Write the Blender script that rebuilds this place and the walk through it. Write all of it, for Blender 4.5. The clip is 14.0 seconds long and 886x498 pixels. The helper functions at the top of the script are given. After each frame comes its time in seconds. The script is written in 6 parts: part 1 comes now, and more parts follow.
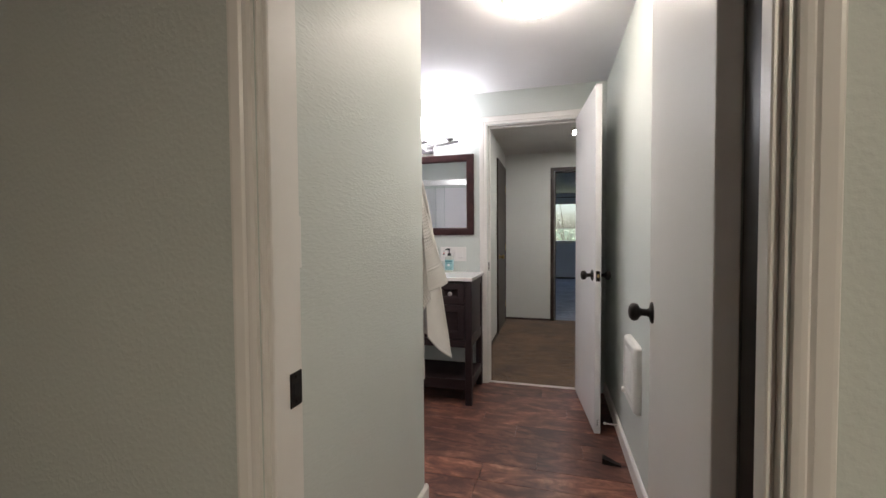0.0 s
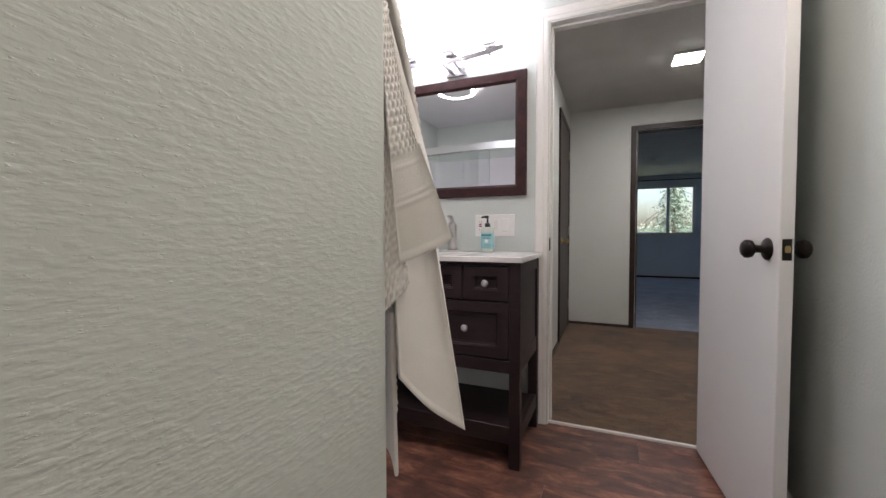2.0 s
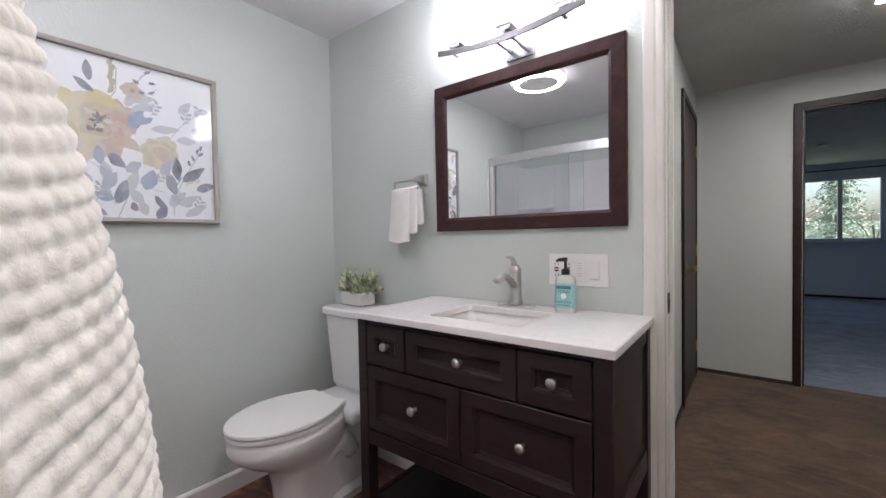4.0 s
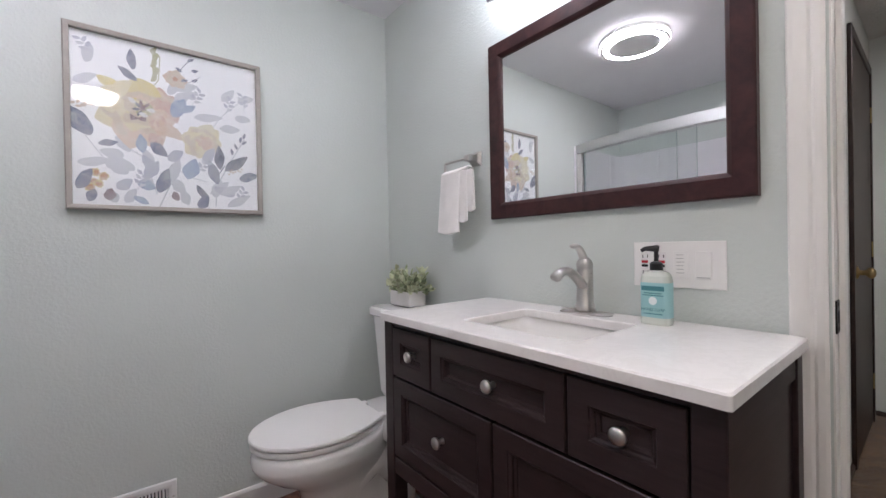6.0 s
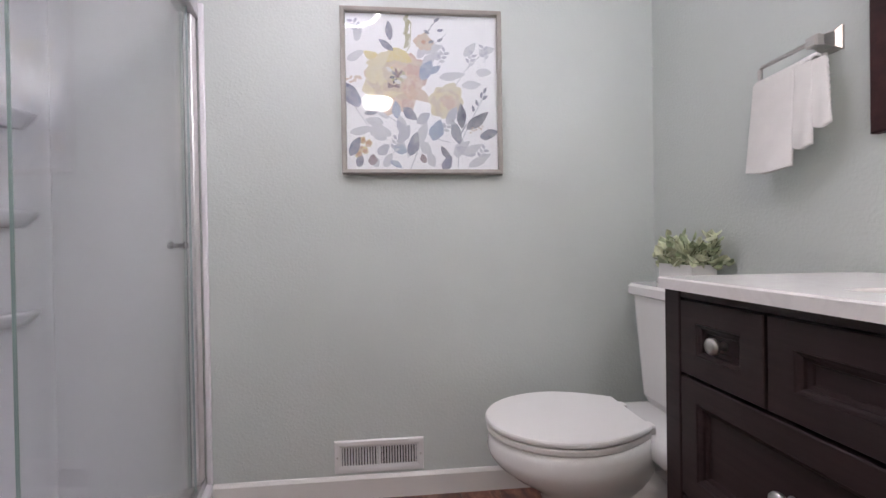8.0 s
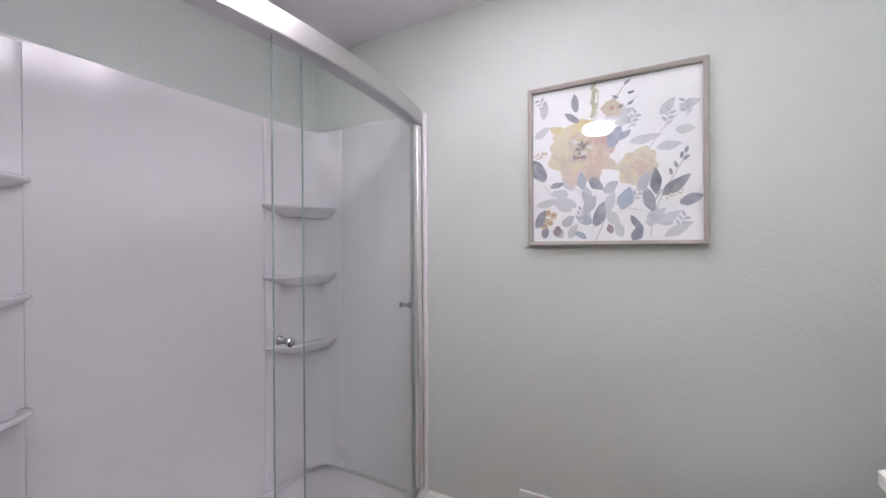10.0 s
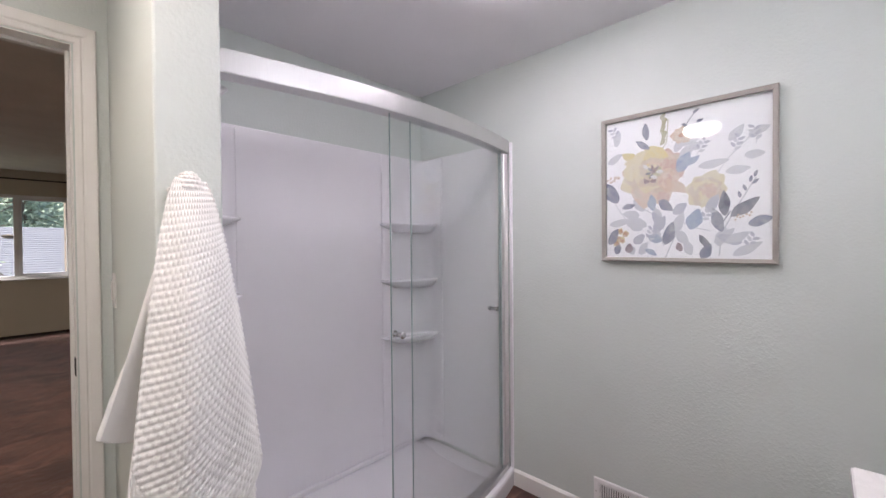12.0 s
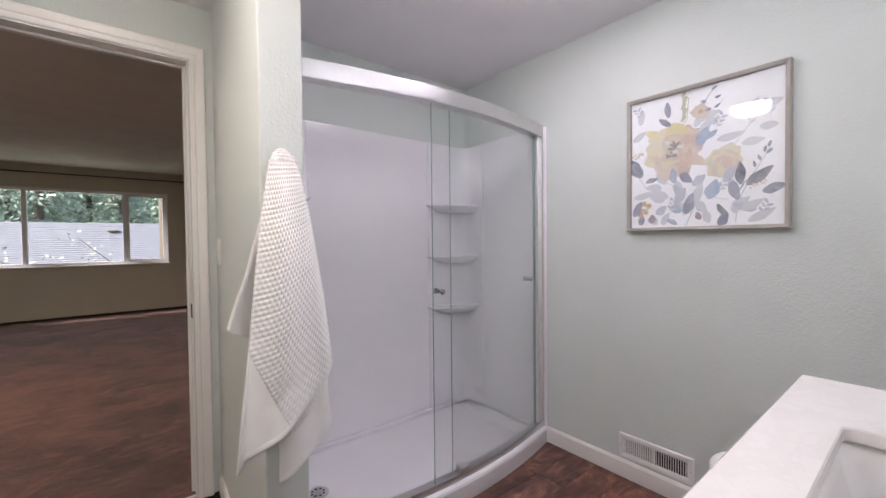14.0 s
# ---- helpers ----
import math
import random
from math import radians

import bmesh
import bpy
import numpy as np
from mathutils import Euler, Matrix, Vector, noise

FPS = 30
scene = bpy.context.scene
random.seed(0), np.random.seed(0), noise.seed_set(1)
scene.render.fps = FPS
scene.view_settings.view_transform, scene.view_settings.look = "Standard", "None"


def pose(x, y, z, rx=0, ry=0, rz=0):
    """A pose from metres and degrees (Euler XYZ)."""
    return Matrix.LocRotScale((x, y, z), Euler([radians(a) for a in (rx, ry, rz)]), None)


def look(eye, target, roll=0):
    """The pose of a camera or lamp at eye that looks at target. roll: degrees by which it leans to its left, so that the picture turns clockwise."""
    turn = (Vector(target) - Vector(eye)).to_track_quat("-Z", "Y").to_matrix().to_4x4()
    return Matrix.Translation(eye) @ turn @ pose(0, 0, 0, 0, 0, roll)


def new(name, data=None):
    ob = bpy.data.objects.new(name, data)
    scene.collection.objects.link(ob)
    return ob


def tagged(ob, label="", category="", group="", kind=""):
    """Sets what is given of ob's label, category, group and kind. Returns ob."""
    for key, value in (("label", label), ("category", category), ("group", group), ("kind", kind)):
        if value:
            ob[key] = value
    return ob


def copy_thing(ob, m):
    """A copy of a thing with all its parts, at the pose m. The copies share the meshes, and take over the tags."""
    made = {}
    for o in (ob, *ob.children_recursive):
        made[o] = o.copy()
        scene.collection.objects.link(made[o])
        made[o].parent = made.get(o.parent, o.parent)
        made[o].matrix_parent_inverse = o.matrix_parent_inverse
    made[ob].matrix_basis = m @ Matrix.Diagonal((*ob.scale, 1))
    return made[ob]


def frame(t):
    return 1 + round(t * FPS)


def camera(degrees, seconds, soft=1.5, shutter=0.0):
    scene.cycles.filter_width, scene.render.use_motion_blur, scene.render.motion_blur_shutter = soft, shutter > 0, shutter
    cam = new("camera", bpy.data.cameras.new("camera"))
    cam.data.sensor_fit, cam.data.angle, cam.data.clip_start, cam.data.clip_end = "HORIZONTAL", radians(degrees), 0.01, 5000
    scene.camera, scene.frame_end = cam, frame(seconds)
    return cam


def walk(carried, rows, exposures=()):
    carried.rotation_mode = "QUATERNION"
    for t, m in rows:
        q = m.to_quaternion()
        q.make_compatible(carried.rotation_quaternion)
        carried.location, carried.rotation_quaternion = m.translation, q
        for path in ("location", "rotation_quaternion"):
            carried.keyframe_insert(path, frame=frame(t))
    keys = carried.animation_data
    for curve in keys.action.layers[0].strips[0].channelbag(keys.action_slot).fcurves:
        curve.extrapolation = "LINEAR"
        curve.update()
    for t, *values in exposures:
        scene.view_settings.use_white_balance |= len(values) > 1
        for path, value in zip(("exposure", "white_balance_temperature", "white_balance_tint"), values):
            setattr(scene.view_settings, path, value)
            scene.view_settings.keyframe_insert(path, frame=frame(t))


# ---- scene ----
cam = camera(96.3, 14.0)
EXPOSURES = [(0.0, 1.52, 6500, 10), (1.5, 1.58, 6450, 12), (3.2, 1.56, 6380, 13), (5.3, 1.55, 6100, 11), (6.5, 1.58, 6300, 14), (8.0, 1.67, 6350, 15), (14.0, 1.70, 6400, 16)]
PATH = [
    (0, (0.644, 0.684, 1.172), (0.116, 2.612, 1.108), -0.4),
    (0.5, (0.585, 0.957, 1.103), (0.041, 2.881, 1.032), -0.2),
    (1, (0.534, 1.236, 1.041), (-0.056, 3.145, 0.971), -0.1),
    (1.5, (0.486, 1.482, 0.979), (-0.186, 3.365, 0.909), -0.3),
    (2, (0.454, 1.736, 0.978), (-0.327, 3.576, 0.907), -0.1),
    (2.5, (0.426, 1.954, 1.004), (-0.475, 3.739, 0.936), -0.1),
    (3, (0.388, 2.123, 1.045), (-0.626, 3.846, 0.994), -0.3),
    (3.2, (0.379, 2.175, 1.073), (-0.679, 3.872, 1.022), -0.4),
    (5.3, (0.337, 2.605, 1.182), (-1.099, 3.998, 1.16), -1.3),
    (5.5, (0.322, 2.631, 1.153), (-1.144, 3.992, 1.141), -1.1),
    (6, (0.295, 2.716, 1.085), (-1.272, 3.959, 1.072), -1.1),
    (6.5, (0.248, 2.759, 0.983), (-1.439, 3.833, 0.967), -1.1),
    (7, (0.134, 2.778, 0.921), (-1.681, 3.616, 0.895), -1.1),
    (7.5, (0.05, 2.767, 0.913), (-1.881, 3.286, 0.891), -1.1),
    (8, (0.008, 2.795, 0.959), (-1.984, 2.973, 0.944), -0.9),
    (8.5, (-0.009, 2.835, 1.028), (-2.004, 2.689, 1.013), -0.9),
    (9, (0.002, 2.864, 1.094), (-1.945, 2.406, 1.083), -0.6),
    (9.2, (0.012, 2.898, 1.125), (-1.899, 2.308, 1.115), -0.5),
    (11.3, (0.199, 3.196, 1.326), (-1.344, 1.924, 1.301), -0.4),
    (11.5, (0.222, 3.22, 1.331), (-1.289, 1.911, 1.301), -0.4),
    (12, (0.29, 3.276, 1.316), (-1.156, 1.894, 1.29), -0.5),
    (12.5, (0.337, 3.327, 1.303), (-1.048, 1.884, 1.268), -0.5),
    (13, (0.365, 3.391, 1.258), (-0.964, 1.897, 1.222), -0.6),
    (13.5, (0.394, 3.455, 1.222), (-0.895, 1.926, 1.181), -0.7),
    (14, (0.415, 3.508, 1.202), (-0.836, 1.948, 1.158), -0.6),
]
walk(cam, [(t, look(eye, target, roll)) for t, eye, target, roll in PATH], EXPOSURES)

# ---- world, sun, lamps ----
def setup_world():
    w = bpy.data.worlds.new("sky")
    scene.world = w
    w.use_nodes = True
    nt = w.node_tree
    nt.nodes.clear()
    out = nt.nodes.new("ShaderNodeOutputWorld")
    bg = nt.nodes.new("ShaderNodeBackground")
    sky = nt.nodes.new("ShaderNodeTexSky")
    sky.sky_type = 'NISHITA'
    sky.sun_disc = False
    sky.sun_elevation = radians(48)
    sky.sun_rotation = radians(100)
    sky.dust_density = 4.0
    sky.air_density = 1.0
    bg.inputs["Strength"].default_value = SKY
    nt.links.new(sky.outputs[0], bg.inputs[0])
    nt.links.new(bg.outputs[0], out.inputs[0])
    sun = bpy.data.lights.new("sun", 'SUN')
    sun.energy, sun.angle, sun.color = 5.0, radians(14), (1.0, 0.96, 0.9)
    ob = new("sun", sun)
    ob.matrix_world = look((20, -4, 22), (0, 0, 0))


SKY = 0.15
RING_POWER, DISC_POWER, VANITY_POWER, HALL_POWER, BEDROOM_FILL_POWER = 22.0, 17.5, 5.6, 64.0, 80.0
setup_world()


# ---- materials ----
MATS = {}


def nodes_of(name):
    m = bpy.data.materials.new(name)
    m.use_nodes = True
    nt = m.node_tree
    return m, nt, nt.nodes["Principled BSDF"]


def coords(nt, scale=(1, 1, 1), rot=(0, 0, 0)):
    tc = nt.nodes.new("ShaderNodeTexCoord")
    mp = nt.nodes.new("ShaderNodeMapping")
    mp.inputs["Scale"].default_value = scale
    mp.inputs["Rotation"].default_value = rot
    nt.links.new(tc.outputs["Object"], mp.inputs["Vector"])
    return mp.outputs["Vector"]


def noise_tex(nt, vec, scale, detail=4.0, rough=0.55, dist=0.0):
    n = nt.nodes.new("ShaderNodeTexNoise")
    n.inputs["Scale"].default_value = scale
    n.inputs["Detail"].default_value = detail
    n.inputs["Roughness"].default_value = rough
    n.inputs["Distortion"].default_value = dist
    nt.links.new(vec, n.inputs["Vector"])
    return n.outputs["Fac"]


def ramp(nt, fac, stops):
    r = nt.nodes.new("ShaderNodeValToRGB")
    els = r.color_ramp.elements
    while len(els) < len(stops):
        els.new(0.5)
    for e, (p, c) in zip(els, stops):
        e.position = p
        e.color = (*c, 1) if len(c) == 3 else c
    nt.links.new(fac, r.inputs["Fac"])
    return r.outputs["Color"]


def mixed(nt, fac, a, b, mode='MIX'):
    n = nt.nodes.new("ShaderNodeMix")
    n.data_type, n.blend_type = 'RGBA', mode
    for sock, v in ((n.inputs[0], fac), (n.inputs[6], a), (n.inputs[7], b)):
        if isinstance(v, (float, int)):
            sock.default_value = v
        elif isinstance(v, tuple):
            sock.default_value = (*v, 1)
        else:
            nt.links.new(v, sock)
    return n.outputs[2]


def bump(nt, bsdf, height, strength, distance):
    b = nt.nodes.new("ShaderNodeBump")
    b.inputs["Strength"].default_value = strength
    b.inputs["Distance"].default_value = distance
    nt.links.new(height, b.inputs["Height"])
    prev = bsdf.inputs["Normal"].links
    if prev:
        nt.links.new(prev[0].from_socket, b.inputs["Normal"])
    nt.links.new(b.outputs["Normal"], bsdf.inputs["Normal"])


def surface(name, color, rough=0.5, metal=0.0, var=0.06, vscale=3.0, bumps=(), rvar=0.0, coat=0.0, sheen=0.0, spec=0.5):
    """A plain material: base colour with soft cloudy variation, fine relief, optional roughness wear."""
    if name in MATS:
        return MATS[name]
    m, nt, b = nodes_of(name)
    vec = coords(nt)
    f = noise_tex(nt, vec, vscale, 5)
    lo = tuple(max(0, c * (1 - var)) for c in color)
    hi = tuple(min(1, c * (1 + var)) for c in color)
    nt.links.new(ramp(nt, f, [(0.3, lo), (0.7, hi)]), b.inputs["Base Color"])
    b.inputs["Roughness"].default_value = rough
    b.inputs["Metallic"].default_value = metal
    b.inputs["Specular IOR Level"].default_value = spec
    if coat:
        b.inputs["Coat Weight"].default_value = coat
        b.inputs["Coat Roughness"].default_value = 0.08
    if sheen:
        b.inputs["Sheen Weight"].default_value = sheen
        b.inputs["Sheen Roughness"].default_value = 0.5
    if rvar:
        g = noise_tex(nt, vec, vscale * 7, 4)
        mr = nt.nodes.new("ShaderNodeMapRange")
        mr.inputs["To Min"].default_value = max(0.02, rough - rvar)
        mr.inputs["To Max"].default_value = min(1, rough + rvar)
        nt.links.new(g, mr.inputs["Value"])
        nt.links.new(mr.outputs[0], b.inputs["Roughness"])
    for scale, strength, dist in bumps:
        bump(nt, b, noise_tex(nt, vec, scale, 4), strength, dist)
    MATS[name] = m
    return m


def glow(name, color, strength):
    m, nt, b = nodes_of(name)
    b.inputs["Base Color"].default_value = (0.9, 0.9, 0.9, 1)
    b.inputs["Emission Color"].default_value = (*color, 1)
    b.inputs["Emission Strength"].default_value = strength
    return m


def wall_paint(name, color, brushed=False):
    """Painted wall with an orange-peel stipple, or with brushed-out short raised strokes."""
    m, nt, b = nodes_of(name)
    vec = coords(nt)
    f = noise_tex(nt, vec, 1.3, 3)
    nt.links.new(ramp(nt, f, [(0.3, tuple(c * 0.965 for c in color)), (0.7, tuple(min(1, c * 1.03) for c in color))]), b.inputs["Base Color"])
    b.inputs["Roughness"].default_value = 0.5
    b.inputs["Specular IOR Level"].default_value = 0.35
    if brushed:
        strokes = coords(nt, (48, 48, 150), (0.22, 0.16, 0.0))
        sharp = ramp(nt, noise_tex(nt, strokes, 1.0, 2, 0.45, 0.1), [(0.40, (0, 0, 0)), (0.82, (1, 1, 1))])
        bump(nt, b, sharp, 0.34, 0.0017)
        specks = ramp(nt, noise_tex(nt, strokes, 2.2, 2), [(0.66, (0, 0, 0)), (0.76, (1, 1, 1))])
        bump(nt, b, specks, 0.30, 0.0015)
    else:
        peel = ramp(nt, noise_tex(nt, vec, 105, 3, 0.5), [(0.40, (0, 0, 0)), (0.72, (1, 1, 1))])
        bump(nt, b, peel, 0.36, 0.0015)
    bump(nt, b, noise_tex(nt, vec, 260, 3), 0.22, 0.0005)
    return m


def plank_material():
    m, nt, b = nodes_of("vinyl_plank_wood")
    info = nt.nodes.new("ShaderNodeObjectInfo")
    tc = nt.nodes.new("ShaderNodeTexCoord")
    add = nt.nodes.new("ShaderNodeVectorMath")
    add.operation = 'MULTIPLY_ADD'
    comb = nt.nodes.new("ShaderNodeCombineXYZ")
    nt.links.new(info.outputs["Random"], comb.inputs[0])
    nt.links.new(info.outputs["Random"], comb.inputs[1])
    nt.links.new(comb.outputs[0], add.inputs[0])
    add.inputs[1].default_value = (37.0, 53.0, 0.0)
    nt.links.new(tc.outputs["Object"], add.inputs[2])
    mp = nt.nodes.new("ShaderNodeMapping")
    mp.inputs["Scale"].default_value = (5.0, 13.0, 8.0)
    nt.links.new(add.outputs[0], mp.inputs["Vector"])
    vec = mp.outputs["Vector"]
    g = noise_tex(nt, vec, 1.0, 9, 0.66, 1.3)
    col = ramp(nt, g, [(0.30, (0.045, 0.022, 0.019)), (0.44, (0.135, 0.060, 0.046)), (0.56, (0.255, 0.122, 0.088)), (0.70, (0.44, 0.25, 0.18))])
    big = noise_tex(nt, add.outputs[0], 5.5, 4)
    col = mixed(nt, ramp(nt, big, [(0.42, (0, 0, 0)), (0.60, (0.7, 0.7, 0.7))]), col, (0.055, 0.027, 0.024))
    tint = ramp(nt, info.outputs["Random"], [(0.0, (0.72, 0.7, 0.72)), (0.5, (1.0, 0.96, 0.94)), (1.0, (1.25, 1.12, 1.02))])
    col = mixed(nt, 1.0, col, tint, 'MULTIPLY')
    nt.links.new(col, b.inputs["Base Color"])
    b.inputs["Roughness"].default_value = 0.38
    mr = nt.nodes.new("ShaderNodeMapRange")
    mr.inputs["To Min"].default_value, mr.inputs["To Max"].default_value = 0.28, 0.5
    nt.links.new(g, mr.inputs["Value"])
    nt.links.new(mr.outputs[0], b.inputs["Roughness"])
    bump(nt, b, g, 0.25, 0.0012)
    return m


def carpet_material(name, dark, light, flecks):
    m, nt, b = nodes_of(name)
    vec = coords(nt)
    big = noise_tex(nt, vec, 2.2, 5, 0.6, 0.6)
    col = ramp(nt, big, [(0.36, dark), (0.62, light)])
    tracks = noise_tex(nt, coords(nt, (5.0, 9.0, 5.0), (0, 0, 0.5)), 1.0, 5, 0.7, 1.2)
    col = mixed(nt, ramp(nt, tracks, [(0.50, (0, 0, 0)), (0.63, (0.75, 0.75, 0.75))]), col, tuple(min(1, c * 1.4) for c in light))
    fine = noise_tex(nt, vec, 190, 3, 0.7)
    col = mixed(nt, ramp(nt, fine, [(0.35, (0.75, 0.75, 0.75)), (0.65, (0, 0, 0))]), col, flecks)
    nt.links.new(col, b.inputs["Base Color"])
    b.inputs["Roughness"].default_value = 0.95
    b.inputs["Specular IOR Level"].default_value = 0.1
    b.inputs["Sheen Weight"].default_value = 0.25
    bump(nt, b, fine, 1.0, 0.006)
    bump(nt, b, noise_tex(nt, vec, 26, 4), 0.6, 0.012)
    return m


def espresso_material():
    m, nt, b = nodes_of("espresso_wood")
    vec = coords(nt, (3, 3, 40))
    g = noise_tex(nt, vec, 2.0, 6, 0.6, 0.4)
    nt.links.new(ramp(nt, g, [(0.3, (0.017, 0.0095, 0.010)), (0.7, (0.031, 0.018, 0.019))]), b.inputs["Base Color"])
    b.inputs["Roughness"].default_value = 0.40
    b.inputs["Specular IOR Level"].default_value = 0.32
    bump(nt, b, g, 0.12, 0.0008)
    return m


def mahogany_material(name="mahogany_frame_wood", lo=(0.022, 0.008, 0.009), hi=(0.062, 0.022, 0.022)):
    m, nt, b = nodes_of(name)
    vec = coords(nt, (10, 40, 10))
    g = noise_tex(nt, vec, 2.0, 7, 0.6, 0.5)
    nt.links.new(ramp(nt, g, [(0.3, lo), (0.7, hi)]), b.inputs["Base Color"])
    b.inputs["Roughness"].default_value = 0.42
    b.inputs["Specular IOR Level"].default_value = 0.3
    bump(nt, b, g, 0.1, 0.0006)
    return m


def quartz_material():
    m, nt, b = nodes_of("white_quartz")
    vec = coords(nt)
    veins = noise_tex(nt, vec, 7, 8, 0.65, 1.6)
    col = ramp(nt, veins, [(0.40, (0.80, 0.78, 0.765)), (0.48, (0.77, 0.75, 0.735)), (0.53, (0.81, 0.79, 0.775)), (0.7, (0.785, 0.765, 0.75))])
    nt.links.new(col, b.inputs["Base Color"])
    b.inputs["Roughness"].default_value = 0.16
    return m


def brushed_metal(name, color, rough, stretch=(4, 4, 160)):
    m, nt, b = nodes_of(name)
    vec = coords(nt, stretch)
    g = noise_tex(nt, vec, 4.0, 4)
    nt.links.new(ramp(nt, g, [(0.3, tuple(c * 0.94 for c in color)), (0.7, color)]), b.inputs["Base Color"])
    b.inputs["Metallic"].default_value = 1.0
    mr = nt.nodes.new("ShaderNodeMapRange")
    mr.inputs["To Min"].default_value, mr.inputs["To Max"].default_value = max(0.03, rough - 0.03), rough + 0.05
    nt.links.new(g, mr.inputs["Value"])
    nt.links.new(mr.outputs[0], b.inputs["Roughness"])
    return m


def glass_material(name, color=(1, 1, 1), rough=0.0, base=0.028):
    """Thin clear pane: mostly see-through, with a Fresnel gloss."""
    m, nt, b = nodes_of(name)
    nt.nodes.remove(b)
    out = nt.nodes["Material Output"]
    tr = nt.nodes.new("ShaderNodeBsdfTransparent")
    tr.inputs[0].default_value = (*color, 1)
    gl = nt.nodes.new("ShaderNodeBsdfGlossy")
    gl.inputs["Roughness"].default_value = rough
    lw = nt.nodes.new("ShaderNodeLayerWeight")
    lw.inputs["Blend"].default_value = 0.5
    pw = nt.nodes.new("ShaderNodeMath")
    pw.operation, pw.inputs[1].default_value = 'POWER', 4.4
    fr = nt.nodes.new("ShaderNodeMapRange")
    fr.inputs["To Min"].default_value, fr.inputs["To Max"].default_value = base, 0.85
    nt.links.new(lw.outputs["Facing"], pw.inputs[0])
    nt.links.new(pw.outputs[0], fr.inputs["Value"])
    mx = nt.nodes.new("ShaderNodeMixShader")
    nt.links.new(fr.outputs[0], mx.inputs[0])
    nt.links.new(tr.outputs[0], mx.inputs[1])
    nt.links.new(gl.outputs[0], mx.inputs[2])
    nt.links.new(mx.outputs[0], out.inputs[0])
    return m


SAGE = wall_paint("sage_green_wall_paint", (0.598, 0.640, 0.612))
SAGE_BRUSHED = wall_paint("brushed_sage_wall_paint", (0.598, 0.640, 0.612), True)
# far bedroom walls: the blue cast of daylight is put into the colour
OFFWHITE = wall_paint("off_white_wall_paint", (0.60, 0.60, 0.575))
DAYLIGHTWALL = wall_paint("daylight_tinted_wall_paint", (0.68, 0.73, 0.82))
TANWALL = wall_paint("beige_wall_paint", (0.52, 0.49, 0.42))
CEIL = surface("ceiling_paint", (0.80, 0.79, 0.81), 0.9, var=0.02, bumps=((120, 0.4, 0.002),))
POPCORN = surface("textured_ceiling_paint", (0.62, 0.60, 0.58), 0.95, var=0.06, bumps=((90, 0.9, 0.008), (30, 0.5, 0.01)))
TRIM = surface("white_trim_paint", (0.79, 0.775, 0.745), 0.35, var=0.03, vscale=5, bumps=((60, 0.08, 0.001),))
DOORWHITE = surface("white_door_paint", (0.82, 0.82, 0.82), 0.33, var=0.02, vscale=2, bumps=((45, 0.06, 0.001), (300, 0.05, 0.0003)))
PLANK = plank_material()
SUB = surface("plank_joint", (0.012, 0.007, 0.006), 0.8)
CARPET_HALL = carpet_material("brown_hall_carpet", (0.070, 0.039, 0.022), (0.205, 0.117, 0.060), (0.048, 0.026, 0.014))
CARPET_S = carpet_material("brown_bedroom_carpet", (0.085, 0.036, 0.030), (0.245, 0.115, 0.094), (0.050, 0.021, 0.017))
# far bedroom carpet: blue stands in for the cool daylight on it
CARPET_N = carpet_material("daylight_tinted_carpet", (0.24, 0.29, 0.40), (0.42, 0.47, 0.60), (0.15, 0.18, 0.24))
ESPRESSO = espresso_material()
MAHOG = mahogany_material()
DARKTRIM = mahogany_material("dark_stained_trim", (0.018, 0.010, 0.008), (0.042, 0.024, 0.018))
QUARTZ = quartz_material()
PORCELAIN = surface("white_porcelain", (0.80, 0.795, 0.78), 0.09, var=0.015, coat=0.4)
ACRYLIC = surface("white_acrylic", (0.84, 0.825, 0.855), 0.17, var=0.015, bumps=((9, 0.03, 0.01),))
PLASTIC = surface("white_plastic", (0.80, 0.79, 0.77), 0.3, var=0.02)
VENTWHITE = surface("white_enamel", (0.78, 0.775, 0.77), 0.35, var=0.02)
FIXTURE = brushed_metal("satin_fixture_metal", (0.54, 0.53, 0.54), 0.22, (40, 40, 40))
JAMBMETAL = brushed_metal("satin_jamb_metal", (0.86, 0.84, 0.82), 0.36, (90, 90, 3))
SEAL = surface("grey_rubber_seal", (0.16, 0.16, 0.17), 0.5)
NICKEL = brushed_metal("brushed_nickel", (0.58, 0.56, 0.54), 0.28, (6, 6, 90))
CHROME = brushed_metal("satin_chrome", (0.60, 0.595, 0.59), 0.33, (160, 4, 4))
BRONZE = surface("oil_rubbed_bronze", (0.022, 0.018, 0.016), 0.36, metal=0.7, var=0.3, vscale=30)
BLACK = surface("black_plastic", (0.012, 0.012, 0.013), 0.3)
# near-black for small marks, and for the shade inside holes and recesses
DARKVOID = surface("hole_shade_and_mark_black", (0.015, 0.015, 0.016), 0.9)
BRASS = brushed_metal("aged_brass", (0.45, 0.33, 0.15), 0.35)
TOWEL = surface("white_cotton_terry", (0.79, 0.775, 0.75), 0.95, var=0.03, vscale=20, bumps=((420, 0.4, 0.0015),), sheen=0.3, spec=0.1)
FRAMEGREY = surface("greige_frame", (0.36, 0.335, 0.30), 0.45, var=0.06, vscale=25)
PAPER = surface("art_paper", (0.86, 0.84, 0.88), 0.8, var=0.02)
GLASS = glass_material("clear_glass", (0.97, 0.99, 0.98))
SHOWERGLASS = glass_material("shower_glass", (0.980, 0.992, 0.988), 0.0, 0.050)
GLASSEDGE = surface("green_glass_edge", (0.30, 0.40, 0.38), 0.15)
MIRROR, _nt, _b = nodes_of("mirror_silver")
